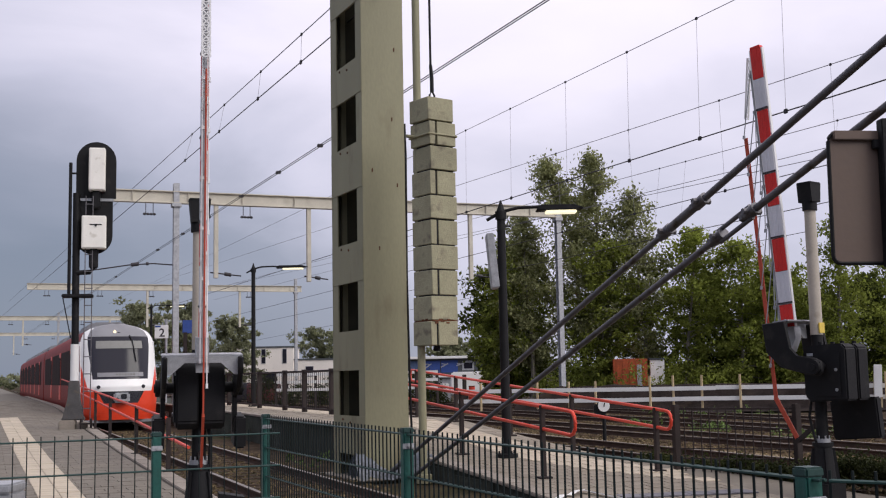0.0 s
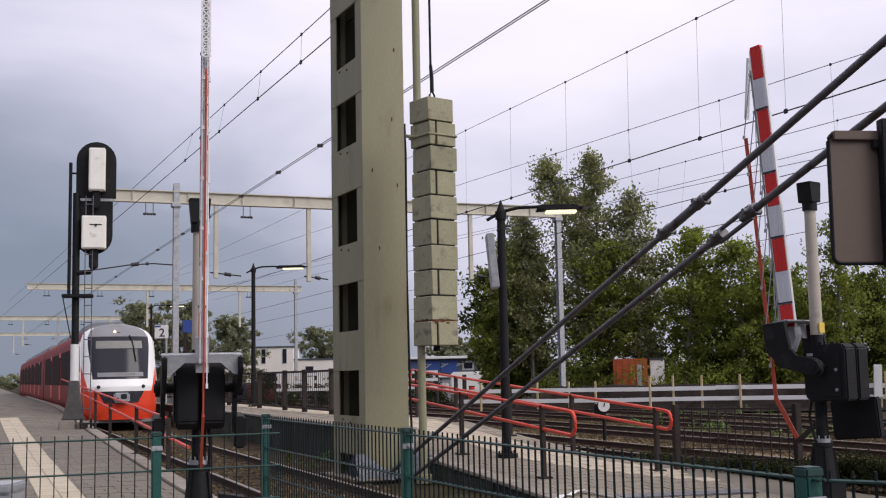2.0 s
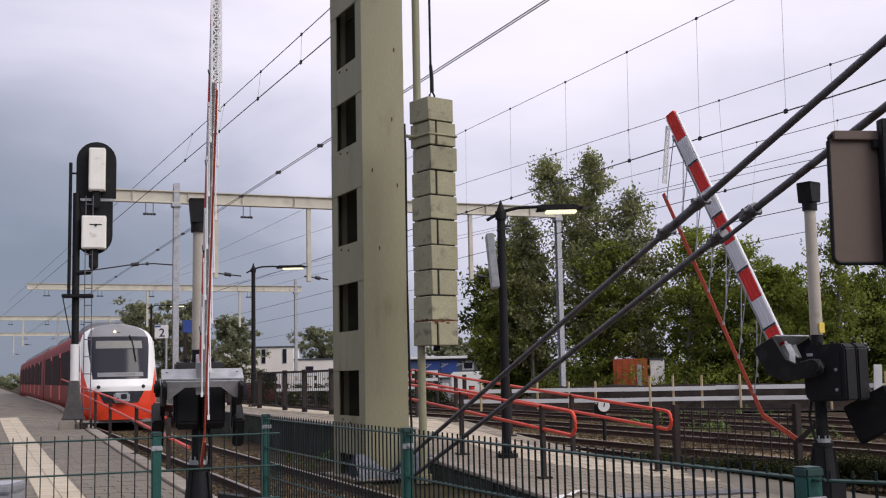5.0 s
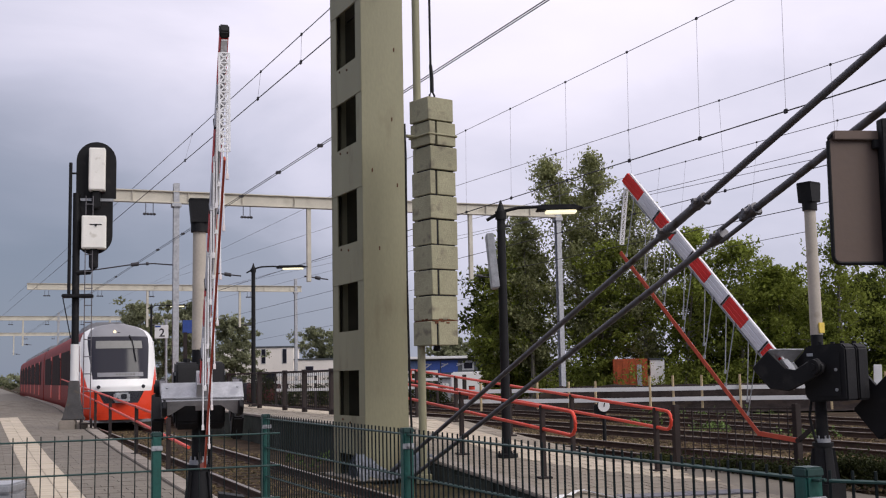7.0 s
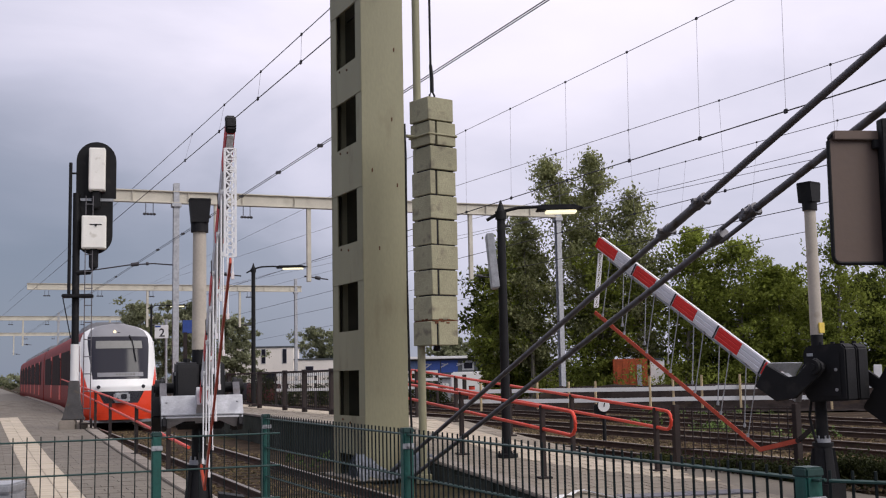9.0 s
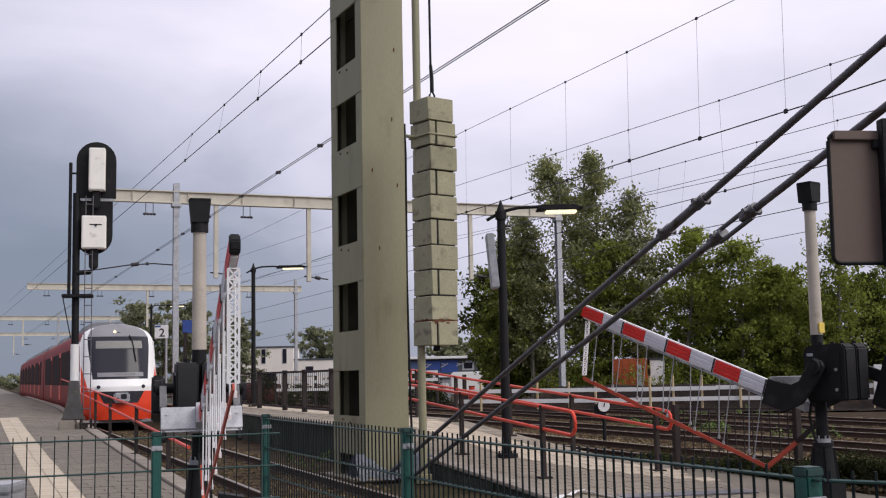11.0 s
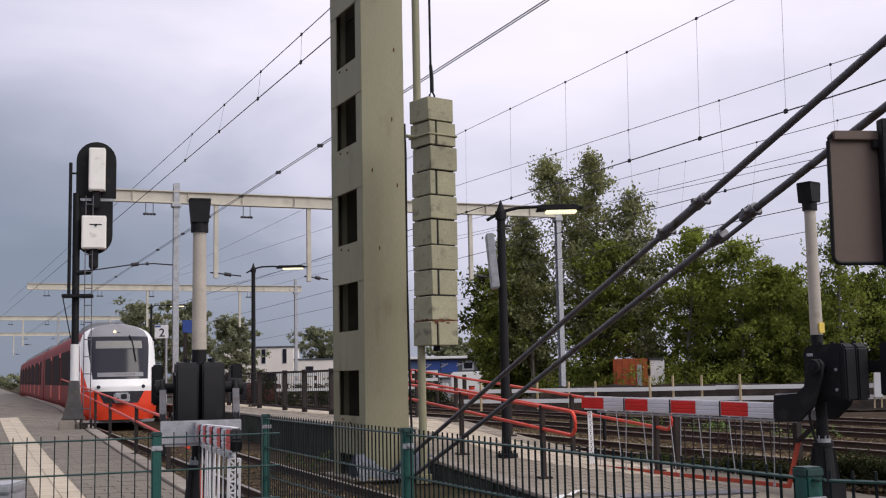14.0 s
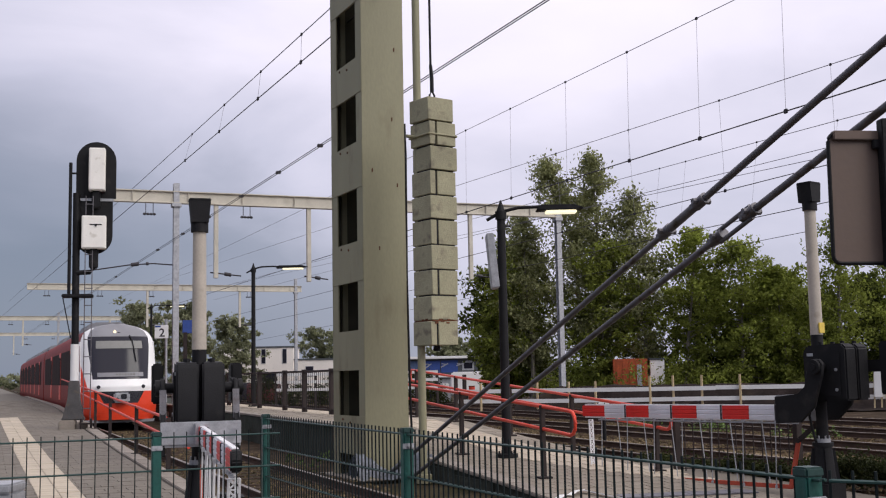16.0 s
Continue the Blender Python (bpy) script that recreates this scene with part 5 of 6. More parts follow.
# ---- handrails and fences on the ramps ----
def handrail(label, x, upper, lower, posts, stops, closed_near, closed_far=False, radius=0.027):
    """Two red tubes on dark posts; the tubes join in a round end at the foot of the ramp. upper, lower: (y, z) at the near and the far end."""
    t = thing("handrail", label, "handrail", group="ramp handrails")
    (ya, za), (yb, zb) = upper
    (yc, zc), (yd, zd) = lower
    pts = [(x, yb, zb), (x, ya + 0.25, za + (zb - za) * 0.25 / (yb - ya))]
    if closed_near:
        mid_z = (za + zc) / 2
        r = (za - zc) / 2
        for k in range(7):
            a = math.pi / 2 - math.pi * k / 6
            pts.append((x, ya - r * 0.9 * math.cos(a) + 0.05, mid_z + r * math.sin(a)))
        pts += [(x, yc + 0.25, zc + (zd - zc) * 0.25 / (yd - yc)), (x, yd, zd)]
        if closed_far:
            low, high, r = zd, zb, (zb - zd) / 2
            pts += [(x, yd + r * 0.9 * math.cos(radians(q)), (low + high) / 2 + r * math.sin(radians(q))) for q in (-60, -30, 0, 30, 60)] + [pts[0]]
        bm = bmesh.new()
        tube(bm, pts, radius, 10)
        part("rail", bm, M["handrail_red"], t, "red tube rail with a round end")
    else:
        for p, q in (((x, yb, zb), (x, ya, za)), ((x, yd, zd), (x, yc, zc))):
            bm = bmesh.new()
            tube(bm, [p, q], radius, 10)
            part("rail", bm, M["handrail_red"], t, "red tube rail")
    for y in posts:
        z = lift(y, stops)
        top = za + (zb - za) * (y - ya) / (yb - ya)
        bm = bmesh.new()
        span(bm, (x - 0.036, y - 0.036, z - 0.1), (x + 0.036, y + 0.036, top + 0.02), 0.006)
        post = part("post", bm, M["dark_post"], t, "dark steel post")
        bm = bmesh.new()
        box(bm, (x, y, z + 0.01), (0.2, 0.2, 0.03), None, 0.004)
        part("base_plate", bm, M["dark_post"], post)


handrail("red double handrail along the ramp beside the far tracks", 9.75, ((15.0, 1.02), (26.3, 1.775)), ((15.0, 0.74), (26.3, 1.51)), (15.36, 18.1, 20.7, 23.5, 26.0), MID_STOPS, True, True)
handrail("red double handrail along the ramp beside the platform track", 7.75, ((14.4, 1.09), (22.5, 1.54)), ((14.4, 0.75), (22.5, 1.28)), (15.33, 18.45, 21.6), MID_STOPS, True)
handrail("faded red double handrail on dark posts beside the track", 2.95, ((20.4, 0.99), (50.0, 1.76)), ((18.0, 0.60), (46.0, 1.45)), (20.1, 24.6, 30.0, 34.2, 43.2), LEFT_STOPS, False)


def grid_fence():
    """A dark square-mesh panel between two posts at the foot of the ramp."""
    t = thing("grid_fence", "dark brown square-mesh fence panel between posts beside the ramp", "fence")
    a, b = Vector((10.12, 15.37, -0.1)), Vector((11.40, 14.05, -0.1))
    way, n = (b - a).normalized(), (b - a).length
    for p in (a, b):
        bm = bmesh.new()
        span(bm, (p.x - 0.05, p.y - 0.05, -0.25), (p.x + 0.05, p.y + 0.05, 1.10), 0.006)
        part("post", bm, M["dark_post"], t)
    for k in range(15):
        bm = bmesh.new()
        p = a + way * (n * k / 14)
        rod(bm, (p.x, p.y, -0.04), (p.x, p.y, 1.05), 0.010, seg=6)
        part("upright_bar", bm, M["dark_post"], t)
    for k in range(8):
        bm = bmesh.new()
        z = 0.06 + k * 0.153
        flat_bar(bm, a + Vector((0, 0, z)), b + Vector((0, 0, z)), 0.02, 0.03 if k in (0, 7) else 0.016)
        part("level_bar", bm, M["dark_post"], t)


def platform_fence():
    t = thing("platform_fence", "dark brown slatted fence along the island platform", "fence")
    x, ys, z0, z1 = 8.65, [26.6, 29.57, 32.4, 34.75, 38.3, 43.5, 48.5], 0.63, 1.83
    for y in ys:
        bm = bmesh.new()
        span(bm, (x - 0.07, y - 0.07, z0 - 0.05), (x + 0.07, y + 0.07, z1 + 0.04), 0.008)
        part("post", bm, M["dark_post"], t)
    for ya, yb in zip(ys, ys[1:]):
        for z in (z0 + 0.12, z1 - 0.02):
            bm = bmesh.new()
            span(bm, (x - 0.03, ya, z - 0.03), (x + 0.03, yb, z + 0.03))
            part("level_rail", bm, M["dark_post"], t)
        n = int((yb - ya) / 0.21)
        for k in range(1, n):
            bm = bmesh.new()
            y = ya + (yb - ya) * k / n
            span(bm, (x - 0.006, y - 0.006, z0 + 0.1), (x + 0.006, y + 0.006, z1 - 0.03))
            part("slat", bm, M["black"], t, rounded=False)


def board_fence():
    t = thing("board_fence", "white plastic board fence on timber stakes beyond the tracks", "fence")
    a, b = Vector((20.6, 49.4, 0)), Vector((35.6, 36.6, 0))
    way = b - a
    rng = random.Random(4)
    for z0 in (0.83, 0.36):
        for k in range(5):
            p, q = a + way * (k / 5), a + way * ((k + 1) / 5)
            bm = bmesh.new()
            flat_bar(bm, p + Vector((0, 0, z0 + rng.uniform(-0.02, 0.02))), q + Vector((0, 0, z0 + rng.uniform(-0.02, 0.02))), 0.03, 0.18)
            part("board", bm, M["barrier_white"], t)
    for f in (0.05, 0.13, 0.206, 0.287, 0.351, 0.433, 0.513, 0.58, 0.653, 0.82, 0.95):
        p = a + way * f + Vector((-0.06, -0.07, 0))
        bm = bmesh.new()
        h = 1.30 if f > 0.42 else 1.1
        box(bm, (p.x, p.y, h / 2 - 0.15), (0.10, 0.08, h + 0.5), pose(0, rng.uniform(-1, 1), 0, 0, 0, 40), 0.006)
        part("stake", bm, M["wood"], t, "pale timber stake")


def white_railing():
    """Low white rails on posts, seen through the platform fence."""
    t = thing("white_railing", "low white three-rail railing seen through the platform fence", "railing")
    a, b = Vector((15.2, 63.0, 0)), Vector((23.2, 58.5, 0))
    for z in (0.95, 1.38, 1.80):
        bm = bmesh.new()
        flat_bar(bm, a + Vector((0, 0, z)), b + Vector((0, 0, z)), 0.04, 0.16)
        part("rail", bm, M["barrier_white"], t)
    for k in range(5):
        p = a.lerp(b, k / 4)
        bm = bmesh.new()
        span(bm, (p.x - 0.06, p.y + 0.03, -0.2), (p.x + 0.06, p.y + 0.13, 1.9))
        part("post", bm, M["dark_post"], t)


def dwarf_signal():
    t = thing("dwarf_marker", "small white round marker on a dark stand between the tracks", "marker", pose(15.0, 26.1, -0.2, 0, 0, -26))
    bm = bmesh.new()
    pts = [(0.155 * math.cos(k * math.tau / 12), 0.95 + 0.155 * math.sin(k * math.tau / 12)) for k in range(12)]
    slab(bm, pts, "y", -0.06, -0.02)
    part("disc", bm, M["white"], t)
    bm = bmesh.new()
    span(bm, (-0.25, -0.02, 0.70), (0.05, 0.16, 1.0), 0.03)
    rod(bm, (0, 0.05, 0), (0, 0.05, 0.8), 0.05)
    part("stand", bm, M["black"], t)
    bm = bmesh.new()
    flat_bar(bm, (0.0, -0.065, 0.93), (0.02, -0.065, 1.03), 0.03, 0.01, (0, 1, 0))
    part("pointer", bm, M["black"], t)


def sign_back():
    """The back of a traffic sign close to the camera, on a post outside the view."""
    t = thing("sign_board", "brown-grey back of a rimmed sign board on a bracket", "sign", pose(3.447, 3.945, 2.10, 0, 0.6, -18))
    w, h, r = 0.52, 0.58, 0.035
    pts = []
    for cx, cz, a0 in ((w - r, h - r, 0), (r, h - r, 90), (r, r, 180), (w - r, r, 270)):
        for k in range(5):
            a = radians(a0 + k * 22.5)
            pts.append((cx + r * math.cos(a), cz + r * math.sin(a)))
    bm = bmesh.new()
    slab(bm, pts, "y", 0.0, 0.012)
    part("panel", bm, M["sign_back"], t)
    bm = bmesh.new()
    tube(bm, [(p[0], 0.0, p[1]) for p in pts + pts[:1]], 0.009, 6)
    part("rim", bm, M["black"], t, "dark rim")
    bm = bmesh.new()
    span(bm, (0.02, -0.02, h - 0.03), (w, 0.02, h + 0.012), 0.004)
    part("top_rail", bm, M["sign_back"], t)
    bm = bmesh.new()
    span(bm, (0.222, -0.06, -0.02), (0.252, -0.004, h + 0.06), 0.004)
    span(bm, (0.195, -0.03, h - 0.07), (0.26, -0.003, h - 0.03), 0.004)
    part("clamp_bar", bm, M["black"], t)
    bm = bmesh.new()
    rod(bm, (0.38, -0.05, -2.5), (0.38, -0.05, h + 0.05), 0.03)
    part("post", bm, M["zinc"], t)


grid_fence()
platform_fence()
board_fence()
dwarf_signal()
white_railing()
sign_back()


# ---- trees and bushes ----
def leaves(centres, count, leaf, rng, flatten=0.8):
    """Many small bent leaves in loose clumps: (x, y, z, radius) each."""
    verts, faces = [], []
    for cx, cy, cz, r in centres:
        for _ in range(count):
            d = Vector((rng.gauss(0, 1), rng.gauss(0, 1), rng.gauss(0, 1) * flatten)) * r * 0.46
            p = Vector((cx, cy, cz)) + d
            s = leaf * rng.uniform(0.55, 1.35)
            u = Vector((rng.gauss(0, 1), rng.gauss(0, 1), rng.gauss(0, 1))).normalized()
            v = u.cross(Vector((rng.gauss(0, 1), rng.gauss(0, 1), rng.gauss(0, 1)))).normalized()
            w = u.cross(v) * 0.25
            b = len(verts)
            verts += [tuple(p - u * s), tuple(p + v * s * 0.55 + w * s), tuple(p + u * s), tuple(p - v * s * 0.55 + w * s)]
            faces.append((b, b + 1, b + 2, b + 3))
    return verts, faces


def tree(x, y, h, width, seed, material, leaf=0.13, clumps=130, per=70, low=0.12, label="tall birch tree in spring leaf", category="tree", stems=1, name="birch_tree"):
    rng = random.Random(seed)
    t = thing(name, label, category, pose(x, y, -0.15), "trees beyond the tracks")
    bark, centres = bmesh.new(), []
    limbs = bmesh.new()
    for s in range(stems):
        sx, sy = rng.uniform(-0.5, 0.5) * (stems > 1), rng.uniform(-0.5, 0.5) * (stems > 1)
        bend = Vector((rng.uniform(-0.05, 0.05), rng.uniform(-0.05, 0.05), 1))
        pts = [Vector((sx, sy, -0.1))]
        n = 9
        for k in range(n):
            bend = (bend + Vector((rng.uniform(-0.07, 0.07), rng.uniform(-0.07, 0.07), 0))).normalized()
            pts.append(pts[-1] + bend * h / n * 0.96)
        r = h * 0.012
        for k in range(n):
            rod(bark, pts[k], pts[k + 1], r * (1 - k / n) + 0.015, r * (1 - (k + 1) / n) + 0.012, seg=8)
        for k in range(clumps // stems):
            f = low + (1 - low) * (k + rng.random()) / (clumps // stems)
            f = min(f, 0.995)
            at = pts[0].lerp(pts[1], 0)
            i = min(int(f * n), n - 1)
            at = pts[i].lerp(pts[i + 1], f * n - i)
            # slim towards the top, widest a third of the way up, with ragged lengths
            spread = width * (0.30 + 0.70 * math.sin(math.pi * min(1.0, (1 - f) * 0.95 + 0.10)) ** 0.8) * rng.uniform(0.25, 1.1) * (0.45 if f > 0.93 else 1.0) * (1.42 - 0.74 * f if h > 10 else 1.0)
            a = rng.uniform(0, math.tau)
            tip = at + Vector((math.cos(a) * spread, math.sin(a) * spread, spread * rng.uniform(0.1, 0.65) * (1 if rng.random() < 0.7 else -0.5)))
            tip.z = min(tip.z, h)
            if k % 2 == 0:
                rod(limbs, at, tip, 0.03 * (1.3 - f), 0.008, seg=4)
            for q in (1.0, rng.uniform(0.45, 0.8)):
                c = at.lerp(tip, q)
                centres.append((c.x, c.y, c.z, rng.uniform(0.35, 0.75) * (h / 13) ** 0.5))
    part("trunk", bark, M["bark"], t)
    tagged(part("branchwork", limbs, M["bark"], t), kind="stuff")
    verts, faces = leaves(centres, int(per * 0.34), leaf * 1.3, rng)
    me = bpy.data.meshes.new("crown")
    me.from_pydata(verts, [], faces)
    me.materials.append(material)
    crown = new("crown", me)
    crown.parent = t
    tagged(crown, kind="stuff")
    return t


def bushes(name, label, boxes, clumps, per, leaf, material, seed, clump=0.75):
    rng = random.Random(seed)
    centres = []
    for x0, y0, x1, y1, h, deep in boxes:
        for _ in range(clumps):
            f, d = rng.random(), rng.random()
            top = h * (0.65 + 0.35 * math.sin(f * 23 + seed) * math.sin(f * 7.3 + 1))
            centres.append((x0 + (x1 - x0) * f + d * deep * 0.4, y0 + (y1 - y0) * f + d * deep, rng.random() ** 0.8 * top, rng.uniform(0.67, 1.33) * clump))
    verts, faces = leaves(centres, per, leaf, rng)
    me = bpy.data.meshes.new(name)
    me.from_pydata(verts, [], faces)
    me.materials.append(material)
    tagged(new(name, me), label, "undergrowth", kind="stuff")


TALL = "tall slender birch tree with pale spring leaves and visible gaps"
BUSHY = "bushy birch tree in fresh green leaf beyond the white fence"
tree(28.6, 57.6, 11.3, 1.8, 11, M["foliage_pale"], 0.078, 130, 116, 0.2, TALL)
tree(31.2, 56.0, 14.6, 2.0, 12, M["foliage_pale"], 0.078, 150, 116, 0.2, TALL)
tree(32.4, 56.6, 14.7, 2.0, 13, M["foliage_pale"], 0.078, 150, 116, 0.2, TALL)
tree(33.6, 53.5, 12.1, 2.1, 14, M["foliage_pale"], 0.078, 130, 116, 0.2, TALL)
tree(31.0, 55.0, 9.3, 2.4, 15, M["foliage"], 0.085, 170, 104, 0.08, BUSHY)
tree(29.2, 59.0, 9.8, 2.2, 16, M["foliage"], 0.085, 160, 104, 0.08, BUSHY)
tree(34.9, 52.0, 9.8, 2.4, 17, M["foliage"], 0.085, 130, 96, 0.14, BUSHY)
tree(37.4, 50.2, 8.8, 2.3, 18, M["foliage"], 0.085, 130, 96, 0.14, BUSHY)
tree(39.6, 49.2, 7.4, 2.2, 19, M["foliage"], 0.085, 140, 104, 0.08, BUSHY)
tree(41.5, 50.6, 7.2, 2.1, 20, M["foliage"], 0.085, 130, 104, 0.08, BUSHY)
tree(41.9, 47.6, 11.0, 1.7, 21, M["foliage"], 0.078, 100, 100, 0.15, TALL)
tree(46.8, 49.0, 10.0, 2.0, 22, M["foliage"], 0.078, 100, 100, 0.12, TALL)
tree(27.7, 59.8, 9.2, 2.1, 37, M["foliage"], 0.085, 150, 104, 0.05, BUSHY)
tree(28.6, 62.5, 6.6, 1.9, 23, M["foliage"], 0.09, 110, 96, 0.05, BUSHY)
DENSE = "dense green tree behind the birches"
tree(38.8, 55.0, 7.4, 2.5, 25, M["foliage_shaded"], 0.11, 150, 84, 0.05, DENSE)
tree(44.8, 53.0, 6.4, 2.5, 27, M["foliage_shaded"], 0.11, 150, 84, 0.05, DENSE)
tree(28.9, 61.6, 8.2, 2.2, 39, M["foliage_shaded"], 0.10, 130, 84, 0.05, DENSE)
tree(36.8, 58.5, 7.4, 2.2, 28, M["foliage_shaded"], 0.10, 80, 70, 0.12, DENSE)
tree(41.6, 53.6, 7.0, 2.6, 29, M["foliage_shaded"], 0.11, 150, 84, 0.05, DENSE)
tree(47.6, 51.6, 7.2, 2.6, 30, M["foliage_shaded"], 0.11, 150, 84, 0.05, DENSE)
tree(50.6, 50.4, 7.6, 2.6, 34, M["foliage_shaded"], 0.11, 150, 84, 0.05, DENSE)
bushes("undergrowth", "green undergrowth below the birches, darkened for their shade", [(28.0, 61.5, 53.0, 44.5, 2.7, 3.0)], 380, 56, 0.11, M["foliage_shaded"], 31)
bushes("low_scrub", "fresh green scrub along the white fence", [(28.2, 55.5, 50.0, 42.0, 1.7, 1.2)], 230, 46, 0.09, M["foliage"], 32)
bushes("fence_scrub", "sparse fresh scrub before the container and cabin", [(28.6, 51.4, 36.0, 48.0, 2.7, 0.6)], 60, 34, 0.085, M["foliage"], 35)
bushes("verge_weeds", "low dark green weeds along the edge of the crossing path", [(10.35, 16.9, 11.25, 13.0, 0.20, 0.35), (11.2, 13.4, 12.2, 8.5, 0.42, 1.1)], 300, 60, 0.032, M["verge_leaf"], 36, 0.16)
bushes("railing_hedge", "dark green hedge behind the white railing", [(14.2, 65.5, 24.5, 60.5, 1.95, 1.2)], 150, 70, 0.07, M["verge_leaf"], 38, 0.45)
# far trees along the station and the skyline, their leaf colour paled for haze
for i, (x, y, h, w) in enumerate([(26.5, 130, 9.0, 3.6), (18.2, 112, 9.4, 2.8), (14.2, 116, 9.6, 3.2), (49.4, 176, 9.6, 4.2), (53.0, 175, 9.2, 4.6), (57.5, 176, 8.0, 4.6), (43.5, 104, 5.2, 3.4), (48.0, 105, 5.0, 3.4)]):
    tree(x, y, h, w, 40 + i, M["foliage_hazed"], 0.15, 130, 110, 0.02, "rounded green tree far along the station", "tree", 1, "far_tree")
bushes("far_hedge", "hazy green tree line along the horizon", [(-60.0, 330.0, 160.0, 220.0, 5.5, 12.0)], 900, 40, 0.4, M["foliage_hazed"], 33)


# ---- buildings and vehicles behind the station ----
def white_building():
    t = thing("white_building", "low pale rendered building with a stepped flat roof behind the platform", "building", pose(33.5, 138.0, -0.15, 0, 0, -20))
    blocks = [((-7.2, 0, 0), (1.9, 8, 5.5)), ((-7.9, -1.5, 0), (-5.8, 0.1, 3.6)), ((1.9, 0.5, 0), (8.0, 8, 3.9))]
    for lo, hi in blocks:
        bm = bmesh.new()
        span(bm, lo, hi)
        part("wall", bm, M["render"], t)
        bm = bmesh.new()
        span(bm, (lo[0] - 0.1, lo[1] - 0.1, hi[2]), (hi[0] + 0.1, hi[1] + 0.1, hi[2] + 0.18))
        part("roof_edge", bm, M["shed"], t)
    for x, z0, z1, y, w in ((-4.4, 3.6, 5.3, 0, 0.45), (-2.0, 3.6, 5.3, 0, 0.45), (0.6, 3.6, 5.3, 0, 0.45), (-2.2, 0.6, 2.4, 0, 1.9), (3.4, 1.9, 3.1, 0.5, 0.9)):
        bm = bmesh.new()
        span(bm, (x - 0.05, y - 0.06, z0 - 0.05), (x + w + 0.05, y + 0.02, z1 + 0.05))
        f = part("window", bm, M["zinc"], t)
        bm = bmesh.new()
        span(bm, (x, y - 0.075, z0), (x + w, y - 0.06, z1))
        part("pane", bm, M["window"], f)


def panel_building():
    t = thing("station_kiosk", "long low dark building with blue panels and pale roof edge", "building", pose(33.2, 90.0, -0.15, 0, 0, -21))
    bm = bmesh.new()
    span(bm, (-4.0, 0, 0), (6.4, 6, 3.1))
    part("wall", bm, M["shed"], t)
    bm = bmesh.new()
    span(bm, (-4.3, -0.5, 3.1), (6.0, 6.2, 3.32), 0.03)
    part("roof", bm, M["barrier_white"], t, "flat pale roof edge")
    for k, m in enumerate(["train_red", "blue_grey", "blue_grey", "blue", "blue"]):
        bm = bmesh.new()
        x = -3.4 + k * 1.5
        span(bm, (x, -0.08, 1.95), (x + 1.42, 0.02, 2.95))
        part("panel", bm, M[m], t, "printed panel")
    for k, x in enumerate((0.5, 1.9, 3.2)):
        bm = bmesh.new()
        flat_bar(bm, (x + 0.7, -0.09, 2.3 + 0.1 * k), (x + 1.3, -0.09, 2.7), 0.01, 0.10)
        flat_bar(bm, (x + 0.75, -0.09, 2.7), (x + 1.2, -0.09, 2.62), 0.01, 0.08)
        part("panel_figure", bm, M["zinc"], t)
    bm = bmesh.new()
    span(bm, (4.4, -0.05, 2.1), (5.4, 0.02, 2.9))
    w = part("window", bm, M["zinc"], t)
    bm = bmesh.new()
    span(bm, (4.55, -0.07, 2.25), (5.25, -0.05, 2.75))
    part("pane", bm, M["window"], w)
    bm = bmesh.new()
    span(bm, (-4.0, -0.3, 1.55), (6.2, 0.0, 1.75))
    part("ledge", bm, M["barrier_white"], t)
    for k in range(7):
        bm = bmesh.new()
        span(bm, (-3.8 + k * 1.5, -0.04, 0.2), (-2.6 + k * 1.5, 0.02, 1.45))
        part("lower_panel", bm, M["render" if k % 2 else "zinc"], t)


def van(at, label, body, w=1.9, length=4.6, h=1.95):
    t = thing("van", label, "vehicle", at, "parked vehicles")
    bm = bmesh.new()
    slab(bm, [(-length / 2, 0.35), (length / 2, 0.35), (length / 2, h * 0.5), (length * 0.38, h * 0.58), (length * 0.24, h), (-length / 2 + 0.1, h), (-length / 2, h * 0.85)], "y", -w / 2, w / 2)
    bmesh.ops.bevel(bm, geom=list(bm.edges), offset=0.08, segments=2, affect="EDGES")
    part("body", bm, body, t)
    for s in (-1, 1):
        bm = bmesh.new()
        slab(bm, [(length * 0.12, h * 0.58), (length * 0.33, h * 0.58), (length * 0.22, h * 0.9), (length * 0.12, h * 0.9)], "y", s * (w / 2 + 0.004), s * (w / 2 - 0.02))
        part("side_window", bm, M["window"], t)
        for x in (-length * 0.3, length * 0.3):
            bm = bmesh.new()
            rod(bm, (x, s * (w / 2 - 0.2), 0.33), (x, s * (w / 2 + 0.01), 0.33), 0.33, seg=20)
            part("wheel", bm, M["black"], t)
    bm = bmesh.new()
    slab(bm, [(length * 0.385, h * 0.60), (length * 0.245, h * 0.97), (length * 0.25, h * 0.985), (length * 0.40, h * 0.60)], "y", -w / 2 + 0.15, w / 2 - 0.15)
    part("windscreen", bm, M["window"], t)


white_building()
panel_building()
van(pose(32.6, 73.5, -0.15, 0, 0, -22), "white delivery van parked before the kiosk", M["train_white"])
van(pose(27.6, 75.0, -0.15, 0, 0, -22), "pale grey van parked beyond the tracks", M["zinc"], 1.8, 4.4, 1.7)
van(pose(16.9, 76.0, -0.15, 0, 0, 60), "dark car parked behind the platform fence", M["train_dark"], 1.75, 4.2, 1.5)
van(pose(20.0, 84.0, -0.15, 0, 0, 60), "white car parked behind the platform fence", M["train_white"], 1.75, 4.2, 1.5)


van(pose(16.4, 71.0, -0.15, 0, 0, 70), "dark red car parked behind the platform fence", M["car_red"], 1.75, 4.2, 1.5)


